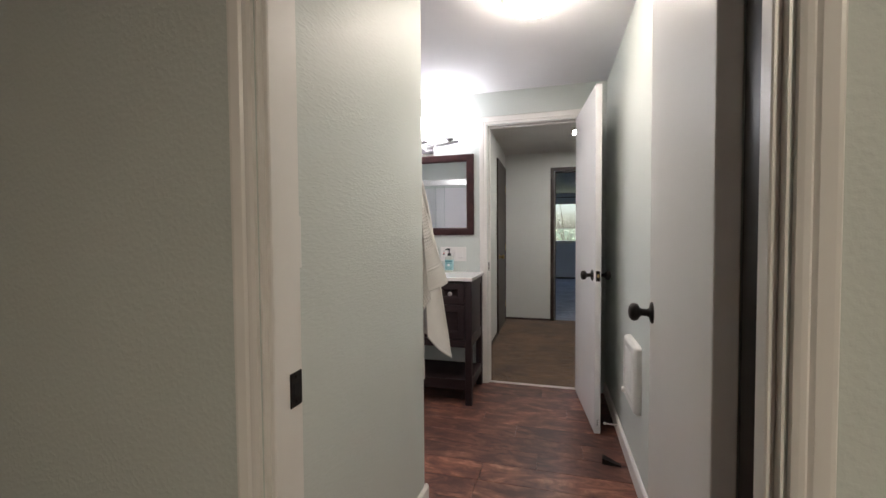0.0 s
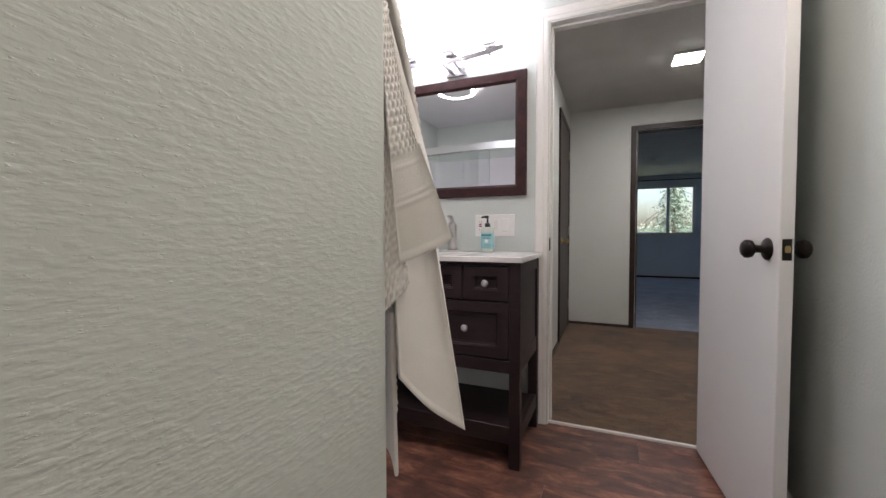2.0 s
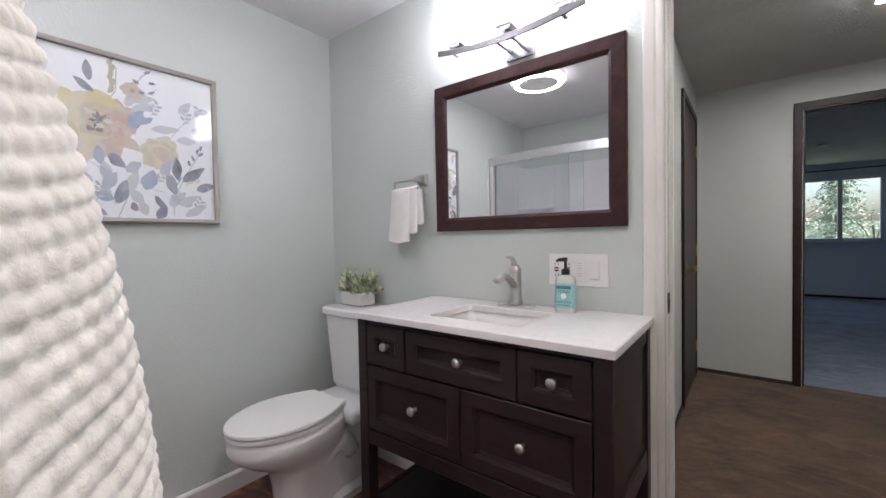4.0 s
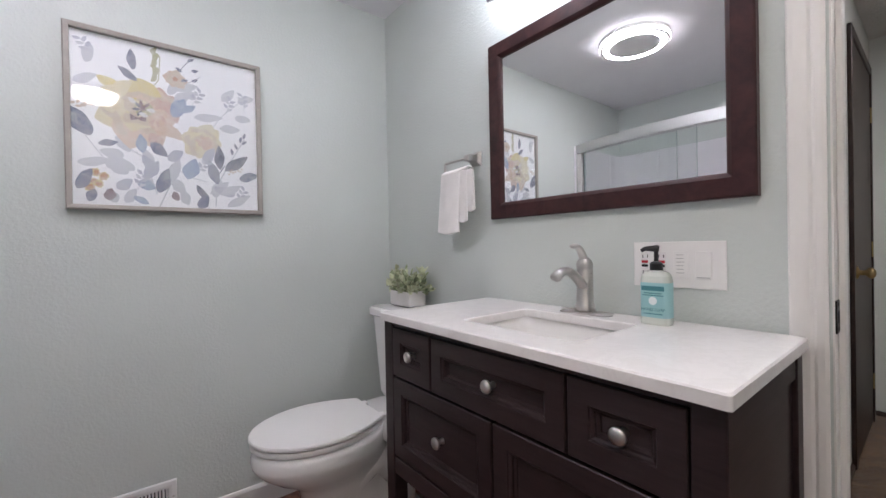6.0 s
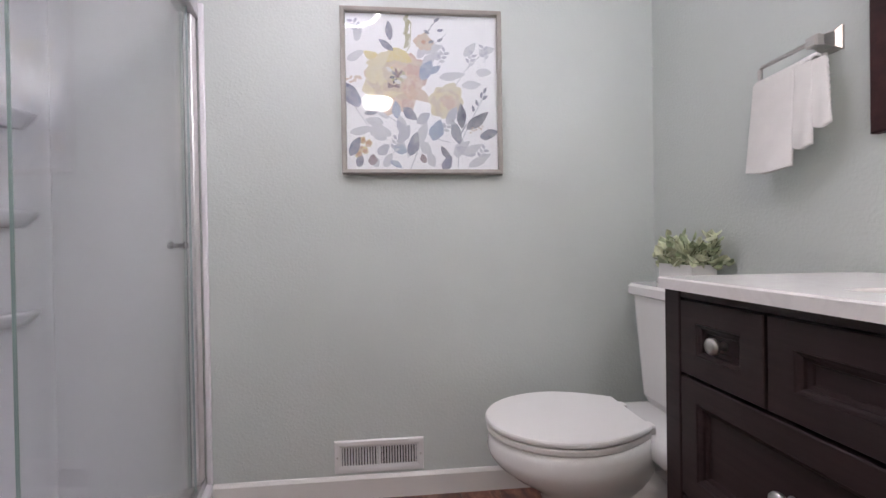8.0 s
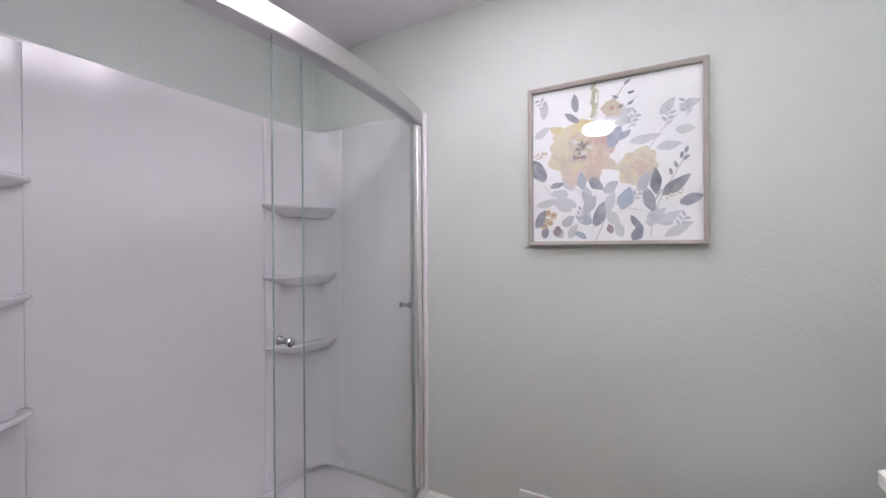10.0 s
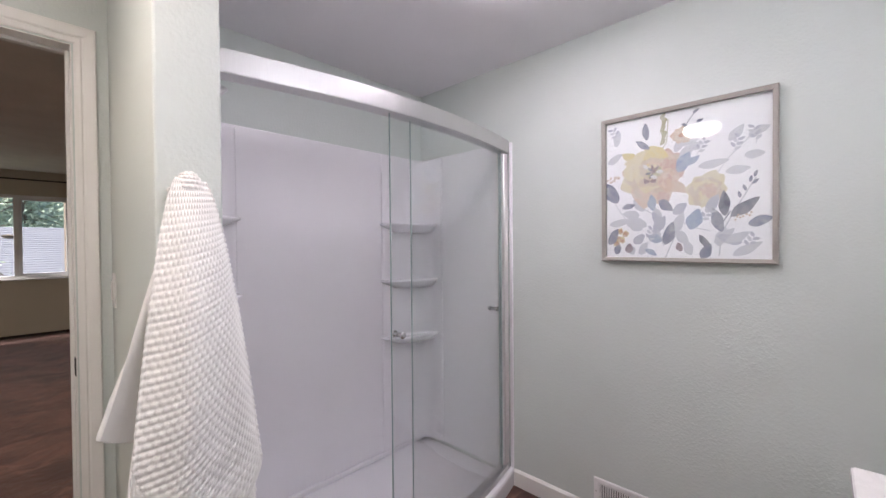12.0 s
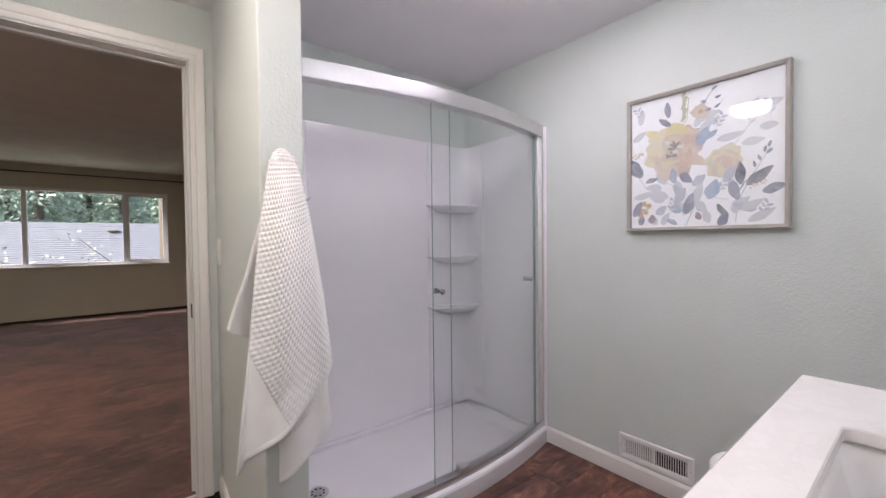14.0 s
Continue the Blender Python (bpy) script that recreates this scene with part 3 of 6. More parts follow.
def slab_door(name, hinge, width, angle, mat, label, stop=False, height=2.02, knob=BRONZE, sy=-1):
    """A flush door hinged at (x, y), local y times sy pointing from the hinge to its free edge, thickness towards -x."""
    d = thing(name, (*hinge, 0), label, "door", kind="structure", rz=angle)
    m = d.matrix_basis.copy()
    d.matrix_basis = Matrix()
    W = sy * width
    part("door_slab", boxes((-0.035, 0, min(W, sy * 0.004), max(W, sy * 0.004), 0.012, 0.012 + height), bev=0.0025, seg=2), mat, d)
    knob_set(d, knob, -0.035, 0.0, W - sy * 0.066, 0.935)
    l = part("latch_plate", boxes((-0.029, -0.006, min(W - sy * 0.0005, W + sy * 0.0015), max(W - sy * 0.0005, W + sy * 0.0015), 0.905, 0.965), bev=0.0005), BRONZE, d, "dark bronze latch plate")
    part("latch_bolt", boxes((-0.024, -0.011, min(W + sy * 0.001, W + sy * 0.009), max(W + sy * 0.001, W + sy * 0.009), 0.926, 0.946), bev=0.003), BRASS, l)
    for z in ((0.22, 1.82) if sy > 0 and knob is BRONZE else (0.22, 1.02, 1.82)):
        h = part("hinge", lathe([(0.006, -0.045), (0.006, 0.045), (0.003, 0.05), (0, 0.051)], at(0.005, 0.0, z), 12), BRONZE if knob is BRONZE else BRASS, d)
        part("hinge_leaf", boxes((-0.031, 0.003, min(sy * 0.001, sy * 0.0035), max(sy * 0.001, sy * 0.0035), z - 0.044, z + 0.044)), BRONZE if knob is BRONZE else BRASS, h)
    if stop:
        for dz in (0, 0.012, 0.024):
            part("edge_mark", boxes((-0.021, -0.015, W - 0.0004 if sy > 0 else W - 0.0006, W + 0.0006 if sy > 0 else W + 0.0004, 0.062 + dz, 0.068 + dz)), DARKVOID, d)
    d.matrix_basis = m
    return d


slab_door("door_1", (ENTRY_R + 0.003, SOUTH + 0.020), 0.71, -5.4, DOORWHITE, "flush white entry door standing open against the wall", sy=1)
slab_door("door_2", (HALL_R - 0.004, NORTH - 0.004), 0.675, 6.0, DOORWHITE, "flush white hall door standing open into the bathroom", stop=True)
slab_door("door_3", (FAR_R - 0.004, HALL_FAR + T + 0.006), 0.67, -16.0, DARKTRIM, "dark-stained bedroom door standing open with brass hinges", knob=BRASS, sy=1)


def closed_door(name, y0, y1, x, label):
    d = thing(name, (x, (y0 + y1) / 2, 0), label, "door", kind="structure")
    part("door_slab", boxes((x + 0.002, x + 0.012, y0, y1, 0.012, 2.03), bev=0.001), DARKTRIM, d)
    for a, b in ((y0 - 0.052, y0 - 0.002), (y1 + 0.002, y1 + 0.052)):
        part("casing_leg", boxes((x + 0.001, x + 0.018, a, b, 0, 2.085), bev=0.003), DARKTRIM, d)
    part("casing_head", boxes((x + 0.001, x + 0.018, y0 - 0.002, y1 + 0.002, 2.035, 2.085), bev=0.003), DARKTRIM, d)
    part("door_knob", lathe([(0.03, 0), (0.03, 0.005), (0.012, 0.012), (0.012, 0.03), (0.025, 0.042), (0.026, 0.055), (0.015, 0.064), (0, 0.066)], at(x + 0.012, y0 + 0.07, 0.92) @ along((1, 0, 0)), 24), BRASS, d, "brass round knob", smooth=True)
    for z in (0.25, 1.02, 1.8):
        part("hinge", boxes((x + 0.013, x + 0.020, y1 - 0.006, y1 + 0.006, z - 0.045, z + 0.045), bev=0.002), BRASS, d)
    return d


closed_door("door_4", 5.40, 6.12, HALL_WEST, "closed dark-stained door in the hall with a brass knob")


# ---- windows ----
def slider_window(name, x0, x1, z0, z1, y_in, y_out, mulls, label, sgn):
    """Vinyl sliding window; sgn points from the wall's inner face to the room."""
    w = thing(name, ((x0 + x1) / 2, y_in, z0), label, "window", kind="structure")
    yc = (y_in + y_out) / 2
    f = 0.045
    fr = part("window_frame", boxes((x0, x0 + f, yc - 0.04, yc + 0.04, z0 + f, z1 - f), (x1 - f, x1, yc - 0.04, yc + 0.04, z0 + f, z1 - f), (x0, x1, yc - 0.04, yc + 0.04, z0, z0 + f), (x0, x1, yc - 0.04, yc + 0.04, z1 - f, z1), bev=0.003), VINYL, w)
    cuts = [x0 + f] + list(mulls) + [x1 - f]
    for m in mulls:
        part("mullion", boxes((m - 0.03, m + 0.03, yc - 0.035, yc + 0.035, z0 + f + 0.001, z1 - f - 0.001), bev=0.003), VINYL, w)
    for i, (a, b) in enumerate(zip(cuts, cuts[1:])):
        a2 = a + (0.03 if i else 0)
        b2 = b - (0.03 if i < len(cuts) - 2 else 0)
        if i != len(cuts) // 2 - 0 and i % 2 == 0:
            s = 0.028
            part("sash", boxes((a2, a2 + s, yc - 0.02, yc + 0.02, z0 + f + s, z1 - f - s), (b2 - s, b2, yc - 0.02, yc + 0.02, z0 + f + s, z1 - f - s), (a2, b2, yc - 0.02, yc + 0.02, z0 + f, z0 + f + s), (a2, b2, yc - 0.02, yc + 0.02, z1 - f - s, z1 - f), bev=0.002), VINYL, w)
        g = part("pane", boxes((a2, b2, yc - 0.003, yc + 0.003, z0 + f, z1 - f)), GLASS, w)
        g.visible_shadow = False
    ys = sorted((y_in, y_in + sgn * 0.03))
    part("window_sill", boxes((x0 - 0.03, x1 + 0.03, ys[0], ys[1], z0 - 0.022, z0 + 0.002), bev=0.004), VINYL, w)
    part("side_return", boxes((x0, x0 + 0.006, min(y_in, yc), max(y_in, yc), z0, z1), (x1 - 0.006, x1, min(y_in, yc), max(y_in, yc), z0, z1)), VINYL, w)
    return w


slider_window("window_1", *SW, SB_FAR, SB_FAR - 0.14, (0.40, 1.60), "wide white vinyl window in three lights", 1)
slider_window("window_2", *NW, NB_FAR, NB_FAR + 0.14, (-0.75, 1.61), "white vinyl sliding window in the far bedroom", -1)


def curtain_rod(x0, x1, y, z, wall_y, label):
    r = thing("curtain_rod", ((x0 + x1) / 2, y, z), label, "curtain rod")
    part("rod", tube([(x0, y, z), (x1, y, z)], 0.011, 12), BLACK, r)
    for x in (x0, x1):
        part("finial", lathe([(0.012, -0.02), (0.02, -0.008), (0.024, 0.004), (0.02, 0.016), (0.008, 0.025), (0, 0.026)], at(x, y, z) @ along((-1 if x == x0 else 1, 0, 0)), 16), BLACK, r, smooth=True)
        xb = x + (0.1 if x == x0 else -0.1)
        part("bracket", tube([(xb, wall_y, z - 0.01), (xb, y, z - 0.014)], 0.007, 8), BLACK, r)
    return r


curtain_rod(-0.50, 3.05, SB_FAR + 0.09, 2.30, SB_FAR, "black metal curtain rod above the wide window")
curtain_rod(-1.5, 2.36, NB_FAR - 0.09, 2.185, NB_FAR, "black metal curtain rod above the bedroom window")


# ---- vanity ----
VX0, VX1, VF, VB = -0.785, 0.116, 3.34, 3.785


def drawer(parent, x0, x1, z0, z1, knob_x):
    """Shaker drawer front: flat border, moulded step, sunk panel, and a knob."""
    bm = bmesh.new()
    b, s = 0.042, 0.012
    loops = []
    for o, y in ((0, VF + 0.012), (0, VF - 0.005), (0.002, VF - 0.007), (b, VF - 0.007), (b + 0.0015, VF - 0.0045), (b + 0.005, VF - 0.0035), (b + 0.0085, VF - 0.001), (b + 0.0095, VF + 0.004), (b + s + 0.003, VF + 0.0058), (b + s + 0.0045, VF + 0.009)):
        loops.append([Vector((x0 + o, y, z0 + o)), Vector((x1 - o, y, z0 + o)), Vector((x1 - o, y, z1 - o)), Vector((x0 + o, y, z1 - o))])
    loft(loops, bm)
    d = part("drawer", bm, ESPRESSO, parent)
    part("knob", lathe([(0.008, 0), (0.008, 0.002), (0.0058, 0.006), (0.0058, 0.014), (0.009, 0.018), (0.0145, 0.020), (0.0155, 0.024), (0.0145, 0.028), (0.008, 0.031), (0, 0.0315)], at(knob_x, VF + 0.009, (z0 + z1) / 2) @ along((0, -1, 0)), 24), NICKEL, d, "brushed nickel round knob", smooth=True)


def vanity():
    v = thing("bathroom_vanity", ((VX0 + VX1) / 2, 3.56, 0), "espresso wood bathroom vanity with five drawers and open shelf", "vanity")
    leg = 0.046
    for x0 in (VX0, VX1 - leg):
        for y0 in (VF - 0.006, VB - leg):
            part("leg", boxes((x0, x0 + leg, y0, y0 + leg, 0, 0.865), bev=0.003, seg=2), ESPRESSO, v)
    xi0, xi1 = VX0 + leg, VX1 - leg
    part("carcass", boxes((xi0 + 0.002, xi1 - 0.002, VF + 0.030, VB - 0.01, 0.41, 0.715)), ESPRESSO, v)
    part("front_frame", boxes((xi0 + 0.002, xi1 - 0.002, VF + 0.014, VF + 0.029, 0.41, 0.865)), ESPRESSO, v)
    part("back_panel", boxes((xi0 + 0.002, xi1 - 0.002, VB - 0.025, VB - 0.01, 0.716, 0.865)), ESPRESSO, v)
    part("top_rail", boxes((xi0, xi1, VF - 0.003, VF + 0.013, 0.850, 0.865)), ESPRESSO, v)
    part("bottom_rail", boxes((xi0, xi1, VF - 0.004, VF + 0.013, 0.402, 0.455), bev=0.002), ESPRESSO, v)
    for x0, x1 in ((VX0 + 0.006, VX0 + 0.022), (VX1 - 0.022, VX1 - 0.006)):
        part("side_panel", boxes((x0 + 0.004, x1 - 0.004, VF + leg - 0.006, VB - leg, 0.47, 0.865)), ESPRESSO, v)
        part("side_rail", boxes((x0 - 0.003, x1 + 0.003, VF + leg - 0.006, VB - leg, 0.40, 0.468), bev=0.002), ESPRESSO, v)
        part("side_top_rail", boxes((x0 - 0.003, x1 + 0.003, VF + leg - 0.006, VB - leg, 0.81, 0.865), bev=0.002), ESPRESSO, v)
        part("low_side_rail", boxes((x0 - 0.003, x1 + 0.003, VF + leg - 0.006, VB - leg, 0.105, 0.175), bev=0.002), ESPRESSO, v)
    part("shelf", boxes((xi0 - 0.02, xi1 + 0.02, VF + 0.014, VB - leg, 0.150, 0.172), bev=0.002), ESPRESSO, v)
    part("shelf_rail", boxes((xi0, xi1, VF - 0.002, VF + 0.013, 0.105, 0.176), bev=0.002), ESPRESSO, v)
    a, b = -0.548, -0.134
    g = 0.003
    drawer(v, xi0 + g, a - g, 0.702, 0.847, (xi0 + a) / 2)
    drawer(v, a + g, b - g, 0.702, 0.847, (a + b) / 2 + 0.01)
    drawer(v, b + g, xi1 - g, 0.702, 0.847, (b + xi1) / 2)
    mid = -0.325
    drawer(v, xi0 + g, mid - g, 0.462, 0.695, -0.519)
    drawer(v, mid + g, xi1 - g, 0.462, 0.695, -0.123)
    return v


vanity()


def rect_loop(x0, x1, y0, y1, z, r, n=5):
    pts = []
    for cx, cy, a0 in ((x1 - r, y1 - r, 0), (x0 + r, y1 - r, 90), (x0 + r, y0 + r, 180), (x1 - r, y0 + r, 270)):
        for i in range(n):
            a = radians(a0 + 90 * i / (n - 1))
            pts.append(Vector((cx + r * math.cos(a), cy + r * math.sin(a), z)))
    return pts


SINK = (-0.51, -0.16, 3.412, 3.675)


def worktop():
    t = thing("vanity_worktop", ((VX0 + VX1) / 2, 3.56, 0.865), "white quartz vanity top with faint veins and sink cutout", "countertop")
    bm = bmesh.new()
    z0, z1 = 0.865, 0.888
    x0, x1, y0, y1 = -0.784, 0.126, 3.316, 3.7865
    outer = [rect_loop(x0, x1, y0, y1, z0, 0.006), rect_loop(x0, x1, y0, y1, z1 - 0.003, 0.006), rect_loop(x0 + 0.003, x1 - 0.003, y0 + 0.003, y1 - 0.003, z1, 0.006)]
    inner = [rect_loop(*SINK, z1, 0.014), rect_loop(SINK[0] + 0.002, SINK[1] - 0.002, SINK[2] + 0.002, SINK[3] - 0.002, z1 - 0.003, 0.014), rect_loop(SINK[0] + 0.002, SINK[1] - 0.002, SINK[2] + 0.002, SINK[3] - 0.002, z0, 0.014)]
    loft(outer + inner + [outer[0]], bm, cap=False)
    part("slab", bm, QUARTZ, t)
    return t


worktop()


def sink():
    s = thing("undermount_sink", (-0.335, 3.58, 0.73), "white porcelain rectangular undermount sink", "sink")
    x0, x1, y0, y1 = SINK
    o = 0.012
    loops = [rect_loop(x0 - 0.015, x1 + 0.015, y0 - 0.015, y1 + 0.015, 0.864, 0.035), rect_loop(x0 - o + 0.006, x1 + o - 0.006, y0 - o + 0.006, y1 + o - 0.006, 0.864, 0.035)]
    for k, z in ((0.004, 0.83), (0.02, 0.78), (0.045, 0.745), (0.09, 0.735)):
        loops.append(rect_loop(x0 + k, x1 - k, y0 + k, y1 - k, z, 0.035))
    bm = bmesh.new()
    loft(loops, bm, cap=False)
    bm.faces.new([v for v in bm.verts][-20:])
    part("basin", bm, PORCELAIN, s, smooth=True)
    part("drain", lathe([(0.022, 0), (0.022, 0.003), (0.012, 0.005), (0, 0.004)], at(-0.335, 3.545, 0.7355), 20), NICKEL, s, smooth=True)


sink()


def faucet():
    f = thing("sink_faucet", (-0.335, 3.725, 0.888), "brushed nickel single-lever sink faucet", "faucet")
    x, y, z = -0.335, 3.725, 0.888
    bm = bmesh.new()
    loft([rect_loop(x - 0.078, x + 0.078, y - 0.024, y + 0.024, z, 0.022, 6), rect_loop(x - 0.078, x + 0.078, y - 0.024, y + 0.024, z + 0.004, 0.022, 6), rect_loop(x - 0.07, x + 0.07, y - 0.019, y + 0.019, z + 0.008, 0.018, 6)], bm)
    part("deck_plate", bm, NICKEL, f)
    part("body", lathe([(0.027, 0.008), (0.027, 0.024), (0.0235, 0.030), (0.0225, 0.07), (0.0225, 0.122), (0.0205, 0.126), (0.0225, 0.130), (0.0225, 0.142), (0.019, 0.150), (0.012, 0.158), (0, 0.160)], at(x, y, z), 28), NICKEL, f, smooth=True)
    pts, rad = [], []
    for i in range(9):
        t = i / 8
        pts.append((x, y - 0.012 - 0.125 * t, z + 0.078 + 0.062 * math.sin(t * 1.9) - 0.028 * t * t))
        rad.append(0.0165 - 0.002 * t + 0.007 * max(0, t - 0.7))
    part("spout", tube(pts, rad, 16, flat=0.72), NICKEL, f, smooth=True)
    pts, rad = [], []
    for i in range(8):
        t = i / 7
        pts.append((x, y - 0.004 - 0.052 * t ** 1.3, z + 0.148 + 0.044 * math.sin(t * 1.9)))
        rad.append(0.0135 - 0.004 * t + 0.005 * max(0, t - 0.7))
    part("lever", tube(pts, rad, 14, flat=0.55), NICKEL, f, smooth=True)


faucet()


# ---- mirror ----
def mirror():
    m = thing("wall_mirror", (-0.352, 3.79, 1.182), "wall mirror in a mahogany-stained wood frame", "mirror")
    x0, x1, z0, z1 = -0.752, 0.049, 1.182, 1.82
    part("frame", rounded_frame(x0, x1, z0, z1, 0.058, 3.799, 3.774, 0.010), MAHOG, m)
    part("mirror_glass", boxes((x0 + 0.05, x1 - 0.05, 3.7885, 3.797, z0 + 0.05, z1 - 0.05)), MIRROR, m, "clear mirror glass")


mirror()


# ---- vanity light ----
SHADE_GLOW = glow("lit_frosted_shade", (0.96, 0.935, 1.0), VANITY_POWER)


def vanity_light():
    v = thing("vanity_light", (-0.335, 3.79, 1.88), "brushed nickel three-light vanity fixture with lit shades", "wall light")
    yc = 3.685
    pts = [(-0.335 + 0.295 * t, yc - 0.03, 1.868 + 0.026 * t * t) for t in (i / 8 - 1 for i in range(17))]
    bm = bmesh.new()
    loft([[Vector((x, y - 0.004, z - 0.011)), Vector((x, y + 0.004, z - 0.011)), Vector((x, y + 0.004, z + 0.011)), Vector((x, y - 0.004, z + 0.011))] for x, y, z in pts], bm)
    part("curved_bar", bm, FIXTURE, v)
    part("cross_bar", boxes((-0.445, -0.205, yc - 0.012, yc - 0.004, 1.884, 1.892), bev=0.001), FIXTURE, v)
    for x in (-0.42, -0.23):
        part("pin", tube([(x, yc - 0.03, 1.858), (x, yc - 0.008, 1.898)], 0.0045, 8), FIXTURE, v)
    part("wall_plate", boxes((-0.395, -0.275, 3.782, 3.799, 1.84, 1.955), bev=0.004, seg=2), FIXTURE, v)
    for x in (-0.365, -0.305):
        part("arm", boxes((x - 0.006, x + 0.006, yc - 0.03, 3.784, 1.862, 1.874), bev=0.001), FIXTURE, v)
    for x in (-0.557, -0.335, -0.115):
        part("post", lathe([(0.008, -0.035), (0.008, 0.0)], at(x, yc, 1.915), 12), FIXTURE, v)
        part("post_foot", boxes((x - 0.007, x + 0.007, yc - 0.03, yc + 0.007, 1.874, 1.884)), FIXTURE, v)
        bm = bmesh.new()
        sq = lambda h, z: [Vector((x - h, yc - h, z)), Vector((x + h, yc - h, z)), Vector((x + h, yc + h, z)), Vector((x - h, yc + h, z))]
        loft([sq(0.018, 1.903), sq(0.033, 1.914), sq(0.033, 1.922), sq(0.036, 1.924), sq(0.036, 1.929)], bm)
        part("cup", bm, FIXTURE, v)
        part("shade", boxes((x - 0.055, x + 0.055, yc - 0.055, yc + 0.055, 1.9305, 2.10), bev=0.008, seg=2), SHADE_GLOW, v, "lit white glass shade")


vanity_light()


# ---- ceiling lights ----
RING_GLOW = glow("lit_ring_diffuser", (1.0, 0.925, 1.0), RING_POWER)
RIM_GLOW = glow("lit_ring_rim", (1.0, 0.90, 0.94), RING_POWER * 0.16)
DISC_GLOW = glow("lit_dome_diffuser", (1.0, 0.875, 0.77), DISC_POWER)
HALL_GLOW = glow("lit_square_panel", (1.0, 0.98, 0.94), HALL_POWER)


def ring_light(x, y):
    r = thing("ceiling_ring_light", (x, y, CEILING), "white round ceiling light with a glowing ring", "ceiling light")
    part("housing", lathe([(0.186, 0.0), (0.188, -0.030), (0.187, -0.0445), (0.184, -0.0455), (0.181, -0.0445), (0.1745, -0.0445), (0.1745, -0.0455), (0, -0.0465)], at(x, y, CEILING - 0.0005), 48), PLASTIC, r)
    m = at(x, y, CEILING)
    bm = bmesh.new()
    seg, rows = 64, []
    for a in (2 * math.pi * i / seg for i in range(seg)):
        rows.append([bm.verts.new(m @ Vector((q * math.cos(a), q * math.sin(a), z))) for q, z in ((0.140, -0.0468), (0.143, -0.0485), (0.168, -0.0485), (0.171, -0.0455))])
    for a, b in zip(rows, rows[1:] + rows[:1]):
        for i in range(3):
            bm.faces.new((a[i], a[i + 1], b[i + 1], b[i]))
    part("rim_diffuser", lathe([(0.1885, -0.022), (0.1890, -0.030), (0.1885, -0.042)], m, 64), RIM_GLOW, r, "softly glowing outer rim", smooth=True)
    part("ring_diffuser", bm, RING_GLOW, r, "glowing white ring diffuser", smooth=True)


def dome_light(x, y):
    d = thing("ceiling_dome_light", (x, y, CEILING), "flush ceiling light with brushed rim and lit drum", "ceiling light")
    part("canopy", lathe([(0.150, 0), (0.150, -0.02), (0.146, -0.028), (0, -0.028)], at(x, y, CEILING - 0.0005), 48), NICKEL, d)
    part("dome_diffuser", lathe([(0.128, -0.0285), (0.128, -0.050), (0.122, -0.070), (0.106, -0.084), (0.065, -0.092), (0, -0.095)], at(x, y, CEILING), 48), DISC_GLOW, d, "lit white glass drum", smooth=True)


ring_light(-0.83, 2.50)
dome_light(0.56, 2.55)


def hall_light():
    h = thing("ceiling_panel_light", (0.96, 5.16, CEILING), "square lit panel light with a slim frame", "ceiling light")
    part("frame", boxes((0.855, 1.055, 5.065, 5.265, CEILING - 0.022, CEILING - 0.0005), bev=0.003), PLASTIC, h)
    part("diffuser", boxes((0.867, 1.043, 5.077, 5.253, CEILING - 0.026, CEILING - 0.0225)), HALL_GLOW, h, "lit square diffuser")


hall_light()
# unseen lamp, added only to brighten the bedroom and its door wall
BEDROOM_FILL_GLOW = glow("bedroom_fill_glow", (1.0, 0.88, 0.70), BEDROOM_FILL_POWER)
bedroom_fill = thing("bedroom_ceiling_light", (1.80, -0.7, SB_CEIL), "unseen ceiling disc added to brighten the bedroom", "ceiling light")
part("base", lathe([(0.15, 0), (0.15, -0.062), (0.1415, -0.062), (0.1415, -0.03), (0, -0.03)], at(1.80, -0.7, SB_CEIL - 0.0005), 40), PLASTIC, bedroom_fill)
part("diffuser", lathe([(0.14, -0.0315), (0.14, -0.058), (0, -0.062)], at(1.80, -0.7, SB_CEIL), 40), BEDROOM_FILL_GLOW, bedroom_fill, "glowing face of the added bedroom light", smooth=True)
smoke = thing("smoke_detector", (1.15, 9.6, NB_CEIL), "round white smoke detector on the bedroom ceiling", "smoke detector")
part("body", lathe([(0.065, 0), (0.065, -0.012), (0.055, -0.03), (0.03, -0.036), (0, -0.036)], at(1.15, 9.6, NB_CEIL - 0.0005), 32), PLASTIC, smoke, smooth=True)


